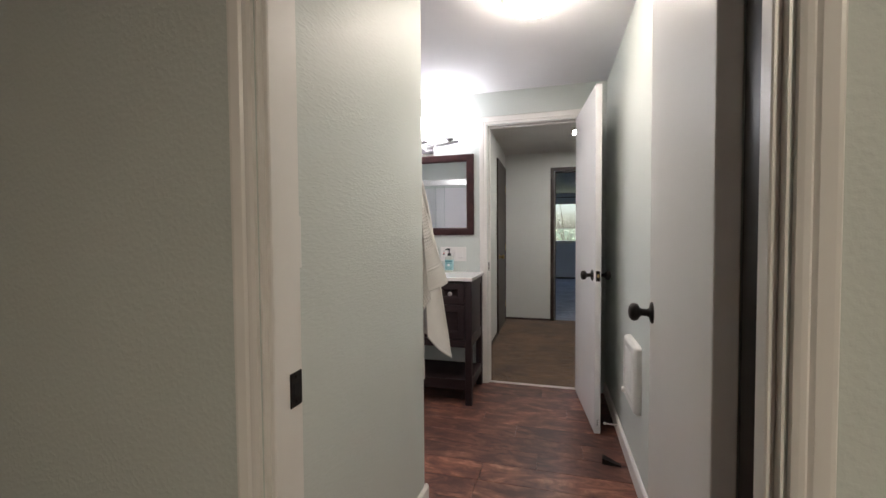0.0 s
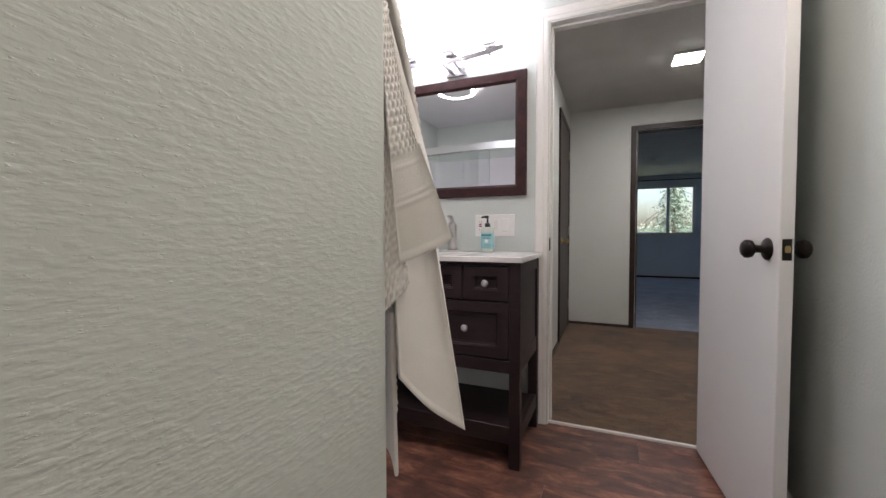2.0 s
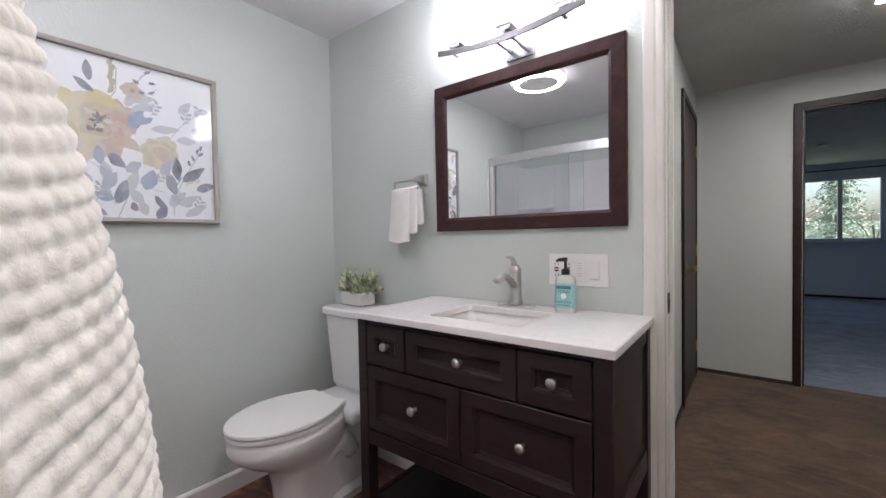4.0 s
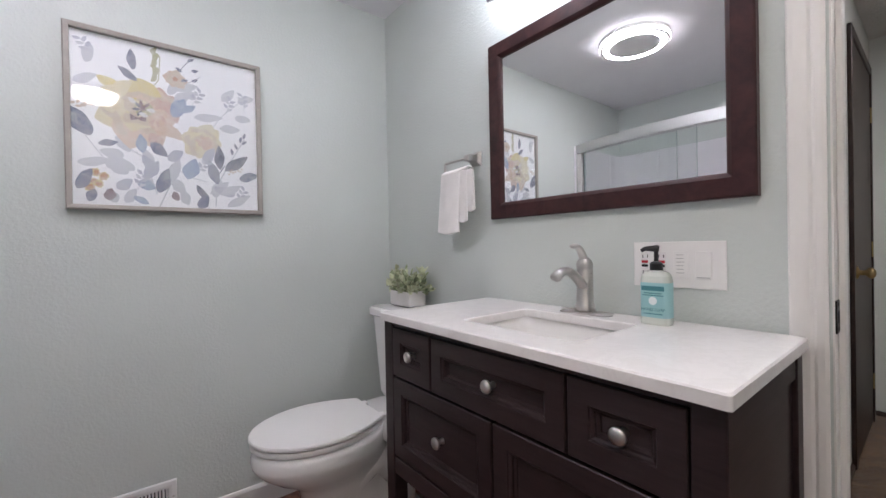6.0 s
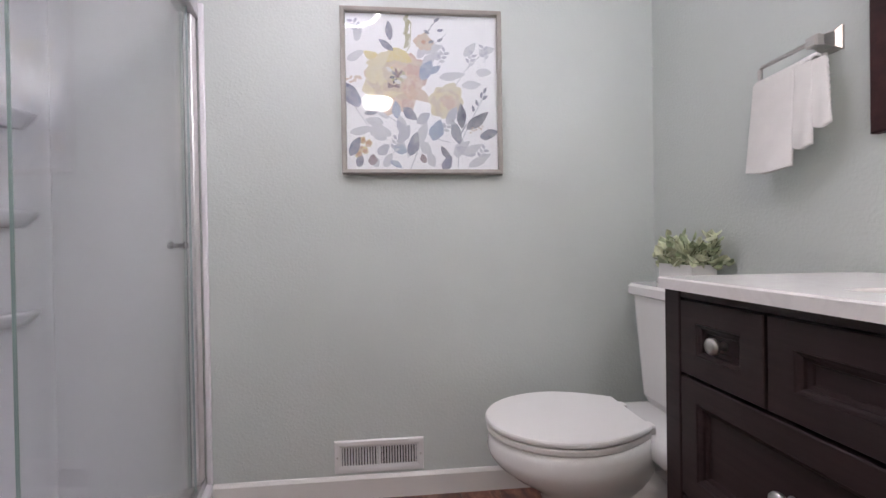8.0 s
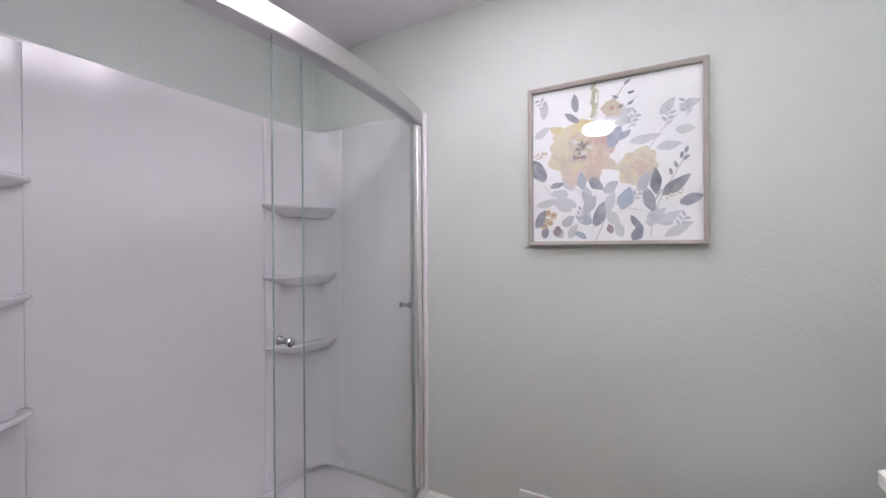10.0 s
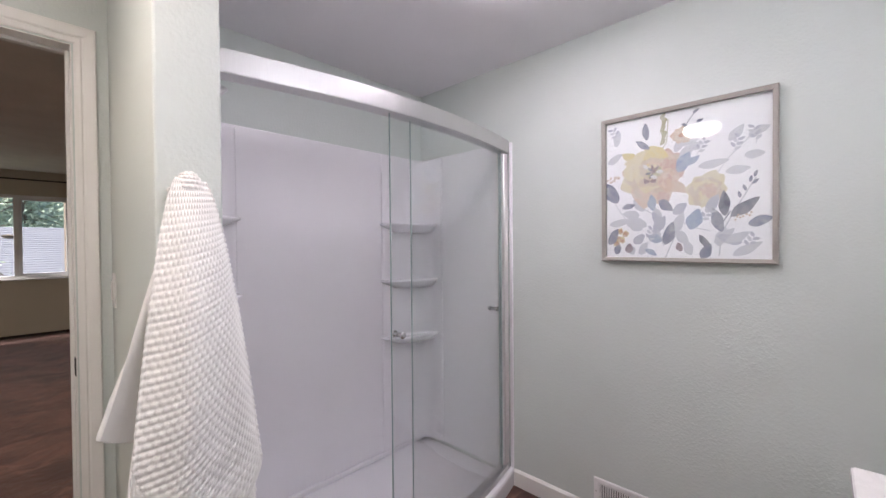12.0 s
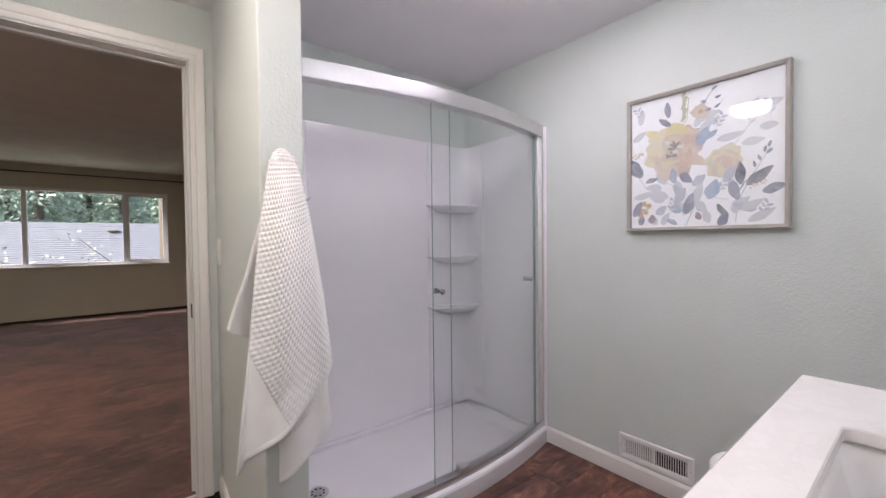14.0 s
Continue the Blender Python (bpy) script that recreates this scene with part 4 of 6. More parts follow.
# ---- switch plates and outlet ----
def gang_plate():
    p = thing("wall_plate", (-0.12, 3.80, 1.028), "white three-gang wall plate with outlet and switches", "switch plate")
    x0, x1, z0, z1 = -0.229, -0.015, 0.970, 1.086
    part("cover", boxes((x0, x1, 3.7935, 3.7995, z0, z1), bev=0.002, seg=2), PLASTIC, p)
    cz = (z0 + z1) / 2
    yf = 3.7932
    ox, tx, rx = x0 + 0.052, x0 + 0.118, x0 + 0.168
    o = part("outlet", boxes((ox - 0.033, ox + 0.033, 3.7915, yf, cz - 0.034, cz + 0.034), bev=0.001), PLASTIC, p)
    for dz in (-0.021, 0.021):
        for dx in (-0.026, -0.014, 0.014, 0.026):
            part("slot", boxes((ox + dx - 0.001, ox + dx + 0.001, 3.7909, 3.7914, cz + dz - 0.004, cz + dz + 0.004)), DARKVOID, o)
    for dx in (-0.021, 0.021):
        part("test_button", boxes((ox + dx - 0.008, ox + dx + 0.008, 3.7899, 3.7914, cz + 0.003, cz + 0.010)), RED, o, "red test button")
        part("reset_button", boxes((ox + dx - 0.008, ox + dx + 0.008, 3.7899, 3.7914, cz - 0.007, cz - 0.001)), BLACK, o, "black reset button")
    t = part("timer_switch", boxes((tx - 0.017, tx + 0.017, 3.7915, yf, cz - 0.034, cz + 0.034), bev=0.001), PLASTIC, p)
    for i in range(6):
        part("mark", boxes((tx - 0.010, tx + 0.006 + 0.001 * (i % 3), 3.7911, 3.7914, cz + 0.024 - i * 0.009, cz + 0.0255 - i * 0.009)), GREYMARK, t)
    r = part("rocker", boxes((rx - 0.017, rx + 0.017, 3.7895, yf, cz - 0.034, cz + 0.034), bev=0.0015), PLASTIC, p)
    part("lower_edge", boxes((rx - 0.014, rx + 0.014, 3.7890, 3.7894, cz - 0.031, cz - 0.029)), GREYMARK, r)


gang_plate()


def wing_switch():
    y = 1.450
    x = wing_x(y)
    p = thing("light_switch", (x, y, 1.16), "white rocker light switch on the wing wall", "switch plate")
    part("cover", boxes((x, x + 0.006, y - 0.036, y + 0.036, 1.100, 1.220), bev=0.002, seg=2), PLASTIC, p)
    part("rocker", boxes((x + 0.0062, x + 0.011, y - 0.017, y + 0.017, 1.127, 1.193), bev=0.0015), PLASTIC, p)
    part("dimmer_slide", boxes((x + 0.0062, x + 0.009, y - 0.012, y, 1.112, 1.118), bev=0.0005), PLASTIC, p)
    p.matrix_basis = p.matrix_basis @ pose(0, 0, 0, 0, 0, WING_TURN)


wing_switch()


# ---- soap bottle ----
def text_mesh(body, size, mat, m, parent, name="lettering"):
    cu = bpy.data.curves.new(name, 'FONT')
    cu.body, cu.size, cu.align_x, cu.extrude = body, size, 'CENTER', 0.0002
    ob = bpy.data.objects.new(name, cu)
    me = bpy.data.meshes.new_from_object(ob)
    bpy.data.objects.remove(ob)
    me.materials.clear()
    me.materials.append(mat)
    o = new(name, me)
    o.parent = parent
    o.matrix_parent_inverse = parent.matrix_basis.inverted()
    o.matrix_basis = m
    return o


def soap():
    x, y, z = -0.135, 3.712, 0.888
    s = thing("soap_bottle", (x, y, z), "hand soap bottle with aqua label and black pump", "soap dispenser")
    hw, hd = 0.0335, 0.021
    L = lambda k, zz, r: rect_loop(x - hw * k, x + hw * k, y - hd * k, y + hd * k, z + zz, r, 6)
    bm = bmesh.new()
    loft([L(0.94, 0, 0.012), L(1, 0.004, 0.014), L(1, 0.105, 0.014), L(0.95, 0.116, 0.014), L(0.75, 0.126, 0.012), L(0.42, 0.130, 0.008)], bm)
    b = part("bottle", bm, SOAPLIQ, s, smooth=False)
    bm = bmesh.new()
    loft([L(1.012, 0.018, 0.0142), L(1.012, 0.101, 0.0142)], bm, cap=False)
    lab = part("label", bm, SOAPLABEL, b, "aqua printed label")
    yf = y - hd * 1.012 - 0.0004
    m = Matrix.Translation((x, yf, z)) @ pose(0, 0, 0, 90, 0, 0)
    part("name_bar", boxes((x - 0.026, x + 0.026, yf - 0.0003, yf, z + 0.082, z + 0.093)), SOAPINK, b)
    t1 = text_mesh("HAND SOAP", 0.0098, SOAPINK, m @ at(0.0, 0.034, 0), b)
    part("roundel", lathe([(0.0095, 0), (0.0095, 0.0005)], at(x, yf, z + 0.058) @ along((0, -1, 0)), 20), LABELWHITE, b)
    for zz, w in ((0.075, 0.02), (0.070, 0.024), (0.026, 0.022)):
        part("text_bar", boxes((x - w, x + w, yf - 0.0003, yf, z + zz, z + zz + 0.002)), SOAPINK, b)
    part("cap", lathe([(0.0145, 0.130), (0.0145, 0.146), (0.011, 0.150), (0.005, 0.152), (0.005, 0.178), (0, 0.178)], at(x, y, z), 20), BLACK, s)
    part("pump_head", tube([(x + 0.006, y + 0.002, z + 0.181), (x, y, z + 0.182), (x - 0.018, y - 0.018, z + 0.182), (x - 0.024, y - 0.024, z + 0.177)], [0.008, 0.0085, 0.0055, 0.0045], 12), BLACK, s, smooth=True)


soap()


# ---- towel ring and hand towel ----
def towel_ring():
    t = thing("towel_ring", (-0.86, 3.79, 1.42), "brushed nickel square towel ring", "towel ring")
    x, z = -0.845, 1.425
    bm = bmesh.new()
    sq = lambda h, y: [Vector((x - h, y, z - h)), Vector((x + h, y, z - h)), Vector((x + h, y, z + h)), Vector((x - h, y, z + h))]
    loft([sq(0.027, 3.7995), sq(0.027, 3.794), sq(0.018, 3.786), sq(0.012, 3.766), sq(0.013, 3.748), sq(0.010, 3.742)], bm)
    part("wall_mount", bm, NICKEL, t)
    y = 3.752
    pts = [(x, y, z), (x - 0.135, y, z), (x - 0.142, y, z - 0.006), (x - 0.142, y, z - 0.055), (x - 0.136, y, z - 0.062), (x + 0.018, y, z - 0.062), (x + 0.024, y, z - 0.056), (x + 0.024, y, z - 0.04)]
    part("ring_bar", tube(pts, 0.0055, 8), NICKEL, t)


towel_ring()


def cloth(fn, nu, nv, thick, waffle=0.0, cell=0.012, size=(0.2, 0.3), plain=lambda u, v: 0.0, stripe=(), ribs=False):
    """A closed cloth sheet from fn(u, v) with a waffle relief on its face; plain(u, v) fades the relief."""
    bm = bmesh.new()
    P = [[Vector(fn(i / nu, j / nv)) for j in range(nv + 1)] for i in range(nu + 1)]
    front, back = [], []
    for i in range(nu + 1):
        fr, br = [], []
        for j in range(nv + 1):
            du = P[min(i + 1, nu)][j] - P[max(i - 1, 0)][j]
            dv = P[i][min(j + 1, nv)] - P[i][max(j - 1, 0)]
            n = du.cross(dv)
            n = n.normalized() if n.length > 1e-9 else Vector((0, 1, 0))
            u, v = i / nu, j / nv
            h = 0.0
            if waffle:
                a = u * size[0] / cell
                b = v * size[1] / cell
                h = waffle * abs(math.sin(math.pi * b)) ** 0.7 * (0.45 + 0.55 * abs(math.sin(math.pi * (a + 0.5 * (int(b) % 2))))) * (1 - plain(u, v))
                if ribs:
                    h = waffle * abs(math.sin(math.pi * b)) ** 0.7 * (0.85 + 0.15 * math.sin(2 * math.pi * a)) * (1 - plain(u, v))
            edge = min(u, 1 - u, 1 - v)
            hem = 0.0018 if 0.0 < edge < 0.02 else 0.0
            if stripe and any(abs(v - q) < 0.006 for q in stripe):
                hem = 0.0016
            fr.append(bm.verts.new(P[i][j] + n * (thick / 2 + h + hem)))
            br.append(bm.verts.new(P[i][j] - n * (thick / 2)))
        front.append(fr)
        back.append(br)
    for i in range(nu):
        for j in range(nv):
            bm.faces.new((front[i][j], front[i + 1][j], front[i + 1][j + 1], front[i][j + 1]))
            bm.faces.new((back[i][j], back[i][j + 1], back[i + 1][j + 1], back[i + 1][j]))
    for i in range(nu):
        for j in (0, nv):
            bm.faces.new((front[i][j], front[i + 1][j], back[i + 1][j], back[i][j]))
    for j in range(nv):
        for i in (0, nu):
            bm.faces.new((front[i][j], front[i][j + 1], back[i][j + 1], back[i][j]))
    return bm


def hand_towel():
    t = thing("hand_towel", (-0.90, 3.74, 1.30), "folded white textured hand towel on the ring", "towel")

    def panel(x0, w, y, drop, lean, puff):
        """A hanging fold: left edge x0, width w, length drop, drifting by lean and bellied by puff."""
        def f(u, v):
            return (x0 + lean * v + u * w * (0.88 + 0.12 * v), y - 0.010 * v - puff * math.sin(math.pi * u) * (0.5 + 0.5 * v) - 0.003 * math.sin(7 * u + 2 * v) * v, 1.376 - drop * v - 0.010 * v * math.sin(math.pi * u) - 0.004 * u * v)
        return f

    part("front_fold", cloth(panel(-0.985, 0.126, 3.734, 0.232, -0.012, 0.014), 44, 90, 0.009, 0.0048, 0.0150, (0.11, 0.23), lambda u, v: 1.0 if v > 0.45 else 0.0, (0.46, 0.64, 0.90), True), TOWEL, t, smooth=True)
    part("middle_fold", cloth(panel(-0.880, 0.050, 3.739, 0.190, 0.004, 0.008), 22, 76, 0.009, 0.0048, 0.0150, (0.05, 0.19), lambda u, v: 1.0 if v > 0.55 else 0.0, (0.56, 0.90), True), TOWEL, t, smooth=True)
    part("side_fold", cloth(panel(-0.852, 0.046, 3.745, 0.150, 0.016, 0.006), 22, 60, 0.009, 0.0048, 0.0150, (0.05, 0.15), lambda u, v: 0.0, (), True), TOWEL, t, smooth=True)
    part("back_fold", cloth(panel(-0.982, 0.146, 3.768, 0.13, 0.008, -0.004), 26, 40, 0.006, 0.0), TOWEL, t, smooth=True)

    def over(u, v):
        a = math.pi * v
        return (-0.985 + 0.148 * u, 3.752 - 0.0150 * math.cos(a), 1.372 + 0.0130 * math.sin(a) + 0.006 * u * u)
    part("top_roll", cloth(over, 26, 14, 0.008, 0.0025, 0.0125, (0.148, 0.04), lambda u, v: 0.0, (), True), TOWEL, t, smooth=True)


hand_towel()


# ---- toilet ----
def oval(cx, cy, a, bf, bb, z, n=40, square=0.0):
    """Egg-shaped loop: half-width a, length bf to the front (-y) and bb to the back."""
    pts = []
    for i in range(n):
        t = 2 * math.pi * i / n
        c, s = math.cos(t), math.sin(t)
        e = 1.0 - square * 0.35
        x = a * math.copysign(abs(c) ** e, c)
        y = (bb if s > 0 else bf) * math.copysign(abs(s) ** (e if s > 0 else 1.0), s)
        pts.append(Vector((cx + x, cy + y, z)))
    return pts


def toilet():
    cx = -1.165
    t = thing("toilet", (cx, 3.45, 0), "white porcelain two-piece toilet with closed lid", "toilet")
    cy = 3.27
    L = lambda a, bf, bb, z, dy=0.0, sq=0.0: oval(cx, cy + dy, a, bf, bb, z, 40, sq)
    part("bowl", loft([L(0.115, 0.12, 0.30, 0.0, 0.06, 0.6), L(0.117, 0.125, 0.305, 0.02, 0.06, 0.6), L(0.108, 0.118, 0.29, 0.05, 0.06, 0.5), L(0.105, 0.118, 0.27, 0.14, 0.05, 0.4), L(0.112, 0.125, 0.27, 0.21, 0.04, 0.3), L(0.128, 0.150, 0.265, 0.245, 0.03), L(0.155, 0.195, 0.26, 0.28, 0.015), L(0.176, 0.226, 0.255, 0.312, 0.005), L(0.185, 0.238, 0.255, 0.335), L(0.189, 0.243, 0.255, 0.352), L(0.186, 0.240, 0.255, 0.375), L(0.180, 0.232, 0.252, 0.400)]), PORCELAIN, t, smooth=True)
    tw = [(cx + s * (0.045 + 0.03 * math.sin(q * 1.5)), 3.33 + 0.20 * q, 0.10 + 0.16 * math.sin(q * 2.6)) for s in (1,) for q in (i / 10 for i in range(11))]
    part("trapway", tube(tw, [0.045 + 0.012 * math.sin(3.1 * i / 10) for i in range(11)], 14), PORCELAIN, t, smooth=True)
    part("foot", loft([rect_loop(cx - 0.13, cx + 0.13, 3.36, 3.66, 0.0, 0.05, 6), rect_loop(cx - 0.128, cx + 0.128, 3.362, 3.658, 0.03, 0.05, 6), rect_loop(cx - 0.10, cx + 0.10, 3.37, 3.65, 0.05, 0.05, 6), rect_loop(cx - 0.09, cx + 0.09, 3.38, 3.65, 0.30, 0.05, 6)]), PORCELAIN, t)
    part("deck", boxes((cx - 0.175, cx + 0.175, 3.47, 3.77, 0.33, 0.402), bev=0.03, seg=4), PORCELAIN, t, smooth=True)

    def lid_loop(k, z, back=0.205):
        """Egg-shaped front running back in two nearly straight sides to a square end."""
        half, n = [], 22
        for i in range(n + 1):
            a = math.pi / 2 * i / n
            half.append((0.187 * k * math.sin(a), -0.247 * k * math.cos(a)))
        for i in range(1, 9):
            q = i / 8
            half.append((0.187 * k * (1 - 0.40 * q ** 1.7), back * k * q))
        return [Vector((cx + x, cy + y, z)) for x, y in half] + [Vector((cx - x, cy + y, z)) for x, y in reversed(half[1:])]
    part("seat", loft([lid_loop(0.975, 0.403), lid_loop(0.99, 0.407), lid_loop(0.99, 0.418), lid_loop(0.98, 0.4215)]), PLASTIC, t, "cream toilet seat")
    part("lid", loft([lid_loop(0.985, 0.4255), lid_loop(1.003, 0.429), lid_loop(1.003, 0.436), lid_loop(0.992, 0.4405), lid_loop(0.97, 0.4415)]), PLASTIC, t)
    for s in (-1, 1):
        part("lid_hinge", boxes((cx + s * 0.075 - 0.018, cx + s * 0.075 + 0.018, cy + 0.202, cy + 0.232, 0.403, 0.432), bev=0.006, seg=2), PLASTIC, t)
    R = lambda wx, y0, z: rect_loop(cx - wx, cx + wx, y0, 3.785, z, 0.03, 6)
    part("tank", loft([R(0.162, 3.625, 0.403), R(0.170, 3.612, 0.43), R(0.188, 3.592, 0.775)]), PORCELAIN, t)
    part("tank_lid", loft([R(0.194, 3.584, 0.776), R(0.200, 3.577, 0.782), R(0.200, 3.577, 0.808), R(0.194, 3.583, 0.817)]), PORCELAIN, t)


toilet()


# ---- planter on the tank ----
def planter():
    cx, cy, z = -1.226, 3.712, 0.817
    p = thing("potted_plant", (cx, cy, z), "sage-green foliage in a white rectangular ceramic pot", "plant")
    bm = bmesh.new()
    hx, hy = 0.080, 0.046
    R = lambda k, zz: rect_loop(cx - hx * k, cx + hx * k, cy - hy * k, cy + hy * k, z + zz, 0.008, 4)
    loft([R(0.97, 0.006), R(1, 0.010), R(1, 0.070), R(0.94, 0.0705), R(0.92, 0.055)], bm)
    part("pot", bm, STONEPOT, p)
    for dx in (-0.066, 0.066):
        for dy in (-0.028, 0.028):
            part("pot_foot", lathe([(0.006, 0), (0.007, 0.006)], at(cx + dx, cy + dy, z), 10), STONEPOT, p)
    rng = random.Random(4)
    stems, leaves, pale = bmesh.new(), bmesh.new(), bmesh.new()
    for k in range(64):
        a = rng.uniform(0, 2 * math.pi)
        lean = rng.uniform(0.25, 1.25)
        base = Vector((cx + rng.uniform(-0.070, 0.070), cy + rng.uniform(-0.03, 0.03), z + 0.055))
        ln = rng.uniform(0.06, 0.125)
        d = Vector((math.cos(a) * lean, math.sin(a) * lean * 0.45, 1.0 - 0.5 * lean)).normalized()
        tip = base + d * ln + Vector((0, 0, -0.025 * lean * lean))
        tube([base, (base + tip) / 2 + Vector((0, 0, 0.008)), tip], 0.0011, 5, stems)
        for j in range(5):
            q = 0.25 + 0.75 * j / 4
            o = base.lerp(tip, q) + Vector((0, 0, 0.008 * math.sin(math.pi * q)))
            s = rng.uniform(0.022, 0.038)
            ax = (d * 0.7 + Vector((rng.uniform(-1, 1), rng.uniform(-1, 1), rng.uniform(-0.2, 0.6)))).normalized()
            sd = ax.cross(Vector((rng.uniform(-1, 1), rng.uniform(-1, 1), 1))).normalized()
            nn = ax.cross(sd) * 0.18 * s
            tgt = pale if rng.random() < 0.72 else leaves
            vs = [tgt.verts.new(o + ax * s * f + sd * s * w + nn * g) for f, w, g in ((0, 0.03, 0), (0.35, 0.40, 1), (0.8, 0.34, 0.6), (1.1, 0, -0.4), (0.8, -0.34, 0.6), (0.35, -0.40, 1), (0, -0.03, 0), (0.55, 0, -0.6))]
            for i in range(7):
                tgt.faces.new((vs[i], vs[(i + 1) % 7], vs[7]))
    part("stems", stems, STEM, p)
    part("foliage", leaves, LEAF, p, "sage green small leaves")
    part("young_foliage", pale, LEAFPALE, p, "pale green small leaves")


planter()


# ---- flower print ----
def art():
    y0, y1, z0, z1 = 2.557, 3.168, 1.234, 1.860
    a = thing("framed_print", (WEST, (y0 + y1) / 2, z0), "framed watercolour print of muted flowers and leaves", "picture")
    bm = rounded_frame(y0, y1, z0, z1, 0.017, 0.0, -0.034, 0.004)
    for v in bm.verts:
        v.co = Vector((WEST + 0.001 - v.co.y, v.co.x, v.co.z))
    part("frame", bm, FRAMEGREY, a, "slim greige frame")
    xs = WEST + 0.014
    part("paper", boxes((xs - 0.008, xs, y0 + 0.012, y1 - 0.012, z0 + 0.012, z1 - 0.012)), PAPER, a)
    w, h = y1 - y0 - 0.034, z1 - z0 - 0.034
    oy, oz = y0 + 0.017, z0 + 0.017
    rng = random.Random(7)
    layer = [0]

    def wash(name, col):
        m, nt, b = nodes_of(name)
        n = noise_tex(nt, coords(nt), 24, 6, 0.65, 0.8)
        nt.links.new(ramp(nt, n, [(0.28, col), (0.72, tuple(c + (0.86 - c) * 0.55 for c in col))]), b.inputs["Base Color"])
        b.inputs["Roughness"].default_value = 0.8
        b.inputs["Alpha"].default_value = 0.74
        return m

    INK = {k: wash("wash_" + k, c) for k, c in (("slate", (0.15, 0.16, 0.28)), ("mist", (0.73, 0.73, 0.82)), ("blue", (0.34, 0.41, 0.62)), ("peach", (0.76, 0.54, 0.42)), ("sand", (0.71, 0.58, 0.47)), ("butter", (0.82, 0.68, 0.30)), ("rust", (0.55, 0.22, 0.10)), ("olive", (0.52, 0.49, 0.30)), ("ink", (0.10, 0.10, 0.17)), ("blush", (0.84, 0.64, 0.54)), ("plum", (0.26, 0.16, 0.20)), ("cream", (0.86, 0.76, 0.54)), ("paper", (0.86, 0.84, 0.88)), ("rose", (0.70, 0.46, 0.41)), ("grey", (0.54, 0.54, 0.68)))}

    def petal(u, v, ang, ln, wd, ink, name="leaf_wash", curl=0.0):
        """One brush shape; u, v run over the sheet from its lower left, in parts of its size."""
        layer[0] += 1
        x = xs + 0.0002 + 0.000005 * layer[0]
        bm = bmesh.new()
        pts = []
        n = 15
        ca, sa = math.cos(radians(ang)), math.sin(radians(ang))
        for side in (1, -1):
            rg = range(n + 1) if side == 1 else range(n - 1, 0, -1)
            for i in rg:
                t = i / n
                r = 1.08 * wd * math.sin(math.pi * t ** 0.85) ** 0.8 * (1 + 0.10 * math.sin(8 * t + side + u * 30))
                px, pz = ln * t, side * r + curl * ln * math.sin(math.pi * t)
                yy, zz = u * w + px * ca - pz * sa, v * h + px * sa + pz * ca
                pts.append(bm.verts.new((x, oy + min(max(yy, 0), w), oz + min(max(zz, 0), h))))
        bm.faces.new(pts)
        part(name, bm, INK[ink], a)

    def twig(pts, ink="mist", r=0.0011):
        layer[0] += 1
        x = xs + 0.0002 + 0.000005 * layer[0]
        bm = bmesh.new()
        V = [Vector((x, oy + min(max(u, 0), 1) * w, oz + min(max(v, 0), 1) * h)) for u, v in pts]
        prev = None
        for i, p in enumerate(V):
            d = (V[min(i + 1, len(V) - 1)] - V[max(i - 1, 0)]).normalized()
            s = Vector((0, -d.z, d.y)) * r * 1.5
            cur = (bm.verts.new(p + s), bm.verts.new(p - s))
            if prev:
                bm.faces.new((prev[0], prev[1], cur[1], cur[0]))
            prev = cur
        part("stem_wash", bm, INK[ink], a)

    # soft background leaves first, then stems, flowers and dark leaves
    for u, v, an, ln in ((0.07, 0.82, 80, 0.12), (0.01, 0.70, 30, 0.12), (0.18, 0.66, 40, 0.10), (0.02, 0.24, 10, 0.16), (0.16, 0.22, 65, 0.10), (0.27, 0.33, 130, 0.11), (0.26, 0.20, 160, 0.10), (0.38, 0.24, 110, 0.13), (0.36, 0.10, 100, 0.10), (0.47, 0.72, 60, 0.12), (0.50, 0.76, 20, 0.14), (0.61, 0.60, 8, 0.17), (0.76, 0.55, 5, 0.13), (0.62, 0.72, 140, 0.07), (0.78, 0.74, 50, 0.12), (0.88, 0.76, 20, 0.11), (0.86, 0.64, 0, 0.10), (0.57, 0.02, 110, 0.11), (0.24, 0.02, 60, 0.10), (0.80, 0.02, 30, 0.17), (0.70, 0.10, 40, 0.14), (0.20, 0.02, 120, 0.09)):
        petal(u, v, an, ln * 1.05 * w, 0.026 * w, "mist")
    for pts, ink, r in (([(0.41, 0.0), (0.46, 0.12), (0.51, 0.24), (0.53, 0.34)], "mist", 0.0014), ([(0.73, 0.02), (0.74, 0.16), (0.82, 0.32), (0.92, 0.50)], "mist", 0.0014), ([(0.06, 0.40), (0.14, 0.28), (0.17, 0.22)], "mist", 0.0010), ([(0.22, 0.38), (0.34, 0.30), (0.40, 0.08)], "mist", 0.0012), ([(0.36, 0.70), (0.42, 0.80), (0.43, 0.95)], "olive", 0.0010), ([(0.52, 0.86), (0.57, 0.94), (0.62, 0.985)], "slate", 0.0008), ([(0.55, 0.80), (0.60, 0.83), (0.66, 0.88)], "mist", 0.0010), ([(0.70, 0.52), (0.78, 0.64), (0.90, 0.76)], "mist", 0.0010), ([(0.50, 0.25), (0.60, 0.20), (0.68, 0.18)], "mist", 0.0010), ([(0.74, 0.22), (0.79, 0.30)], "slate", 0.0014)):
        twig(pts, ink, r)

    def bloom(u, v, r, inks, heart):
        """A loose watercolour rose: wide round petals laid over one another, paler outside."""
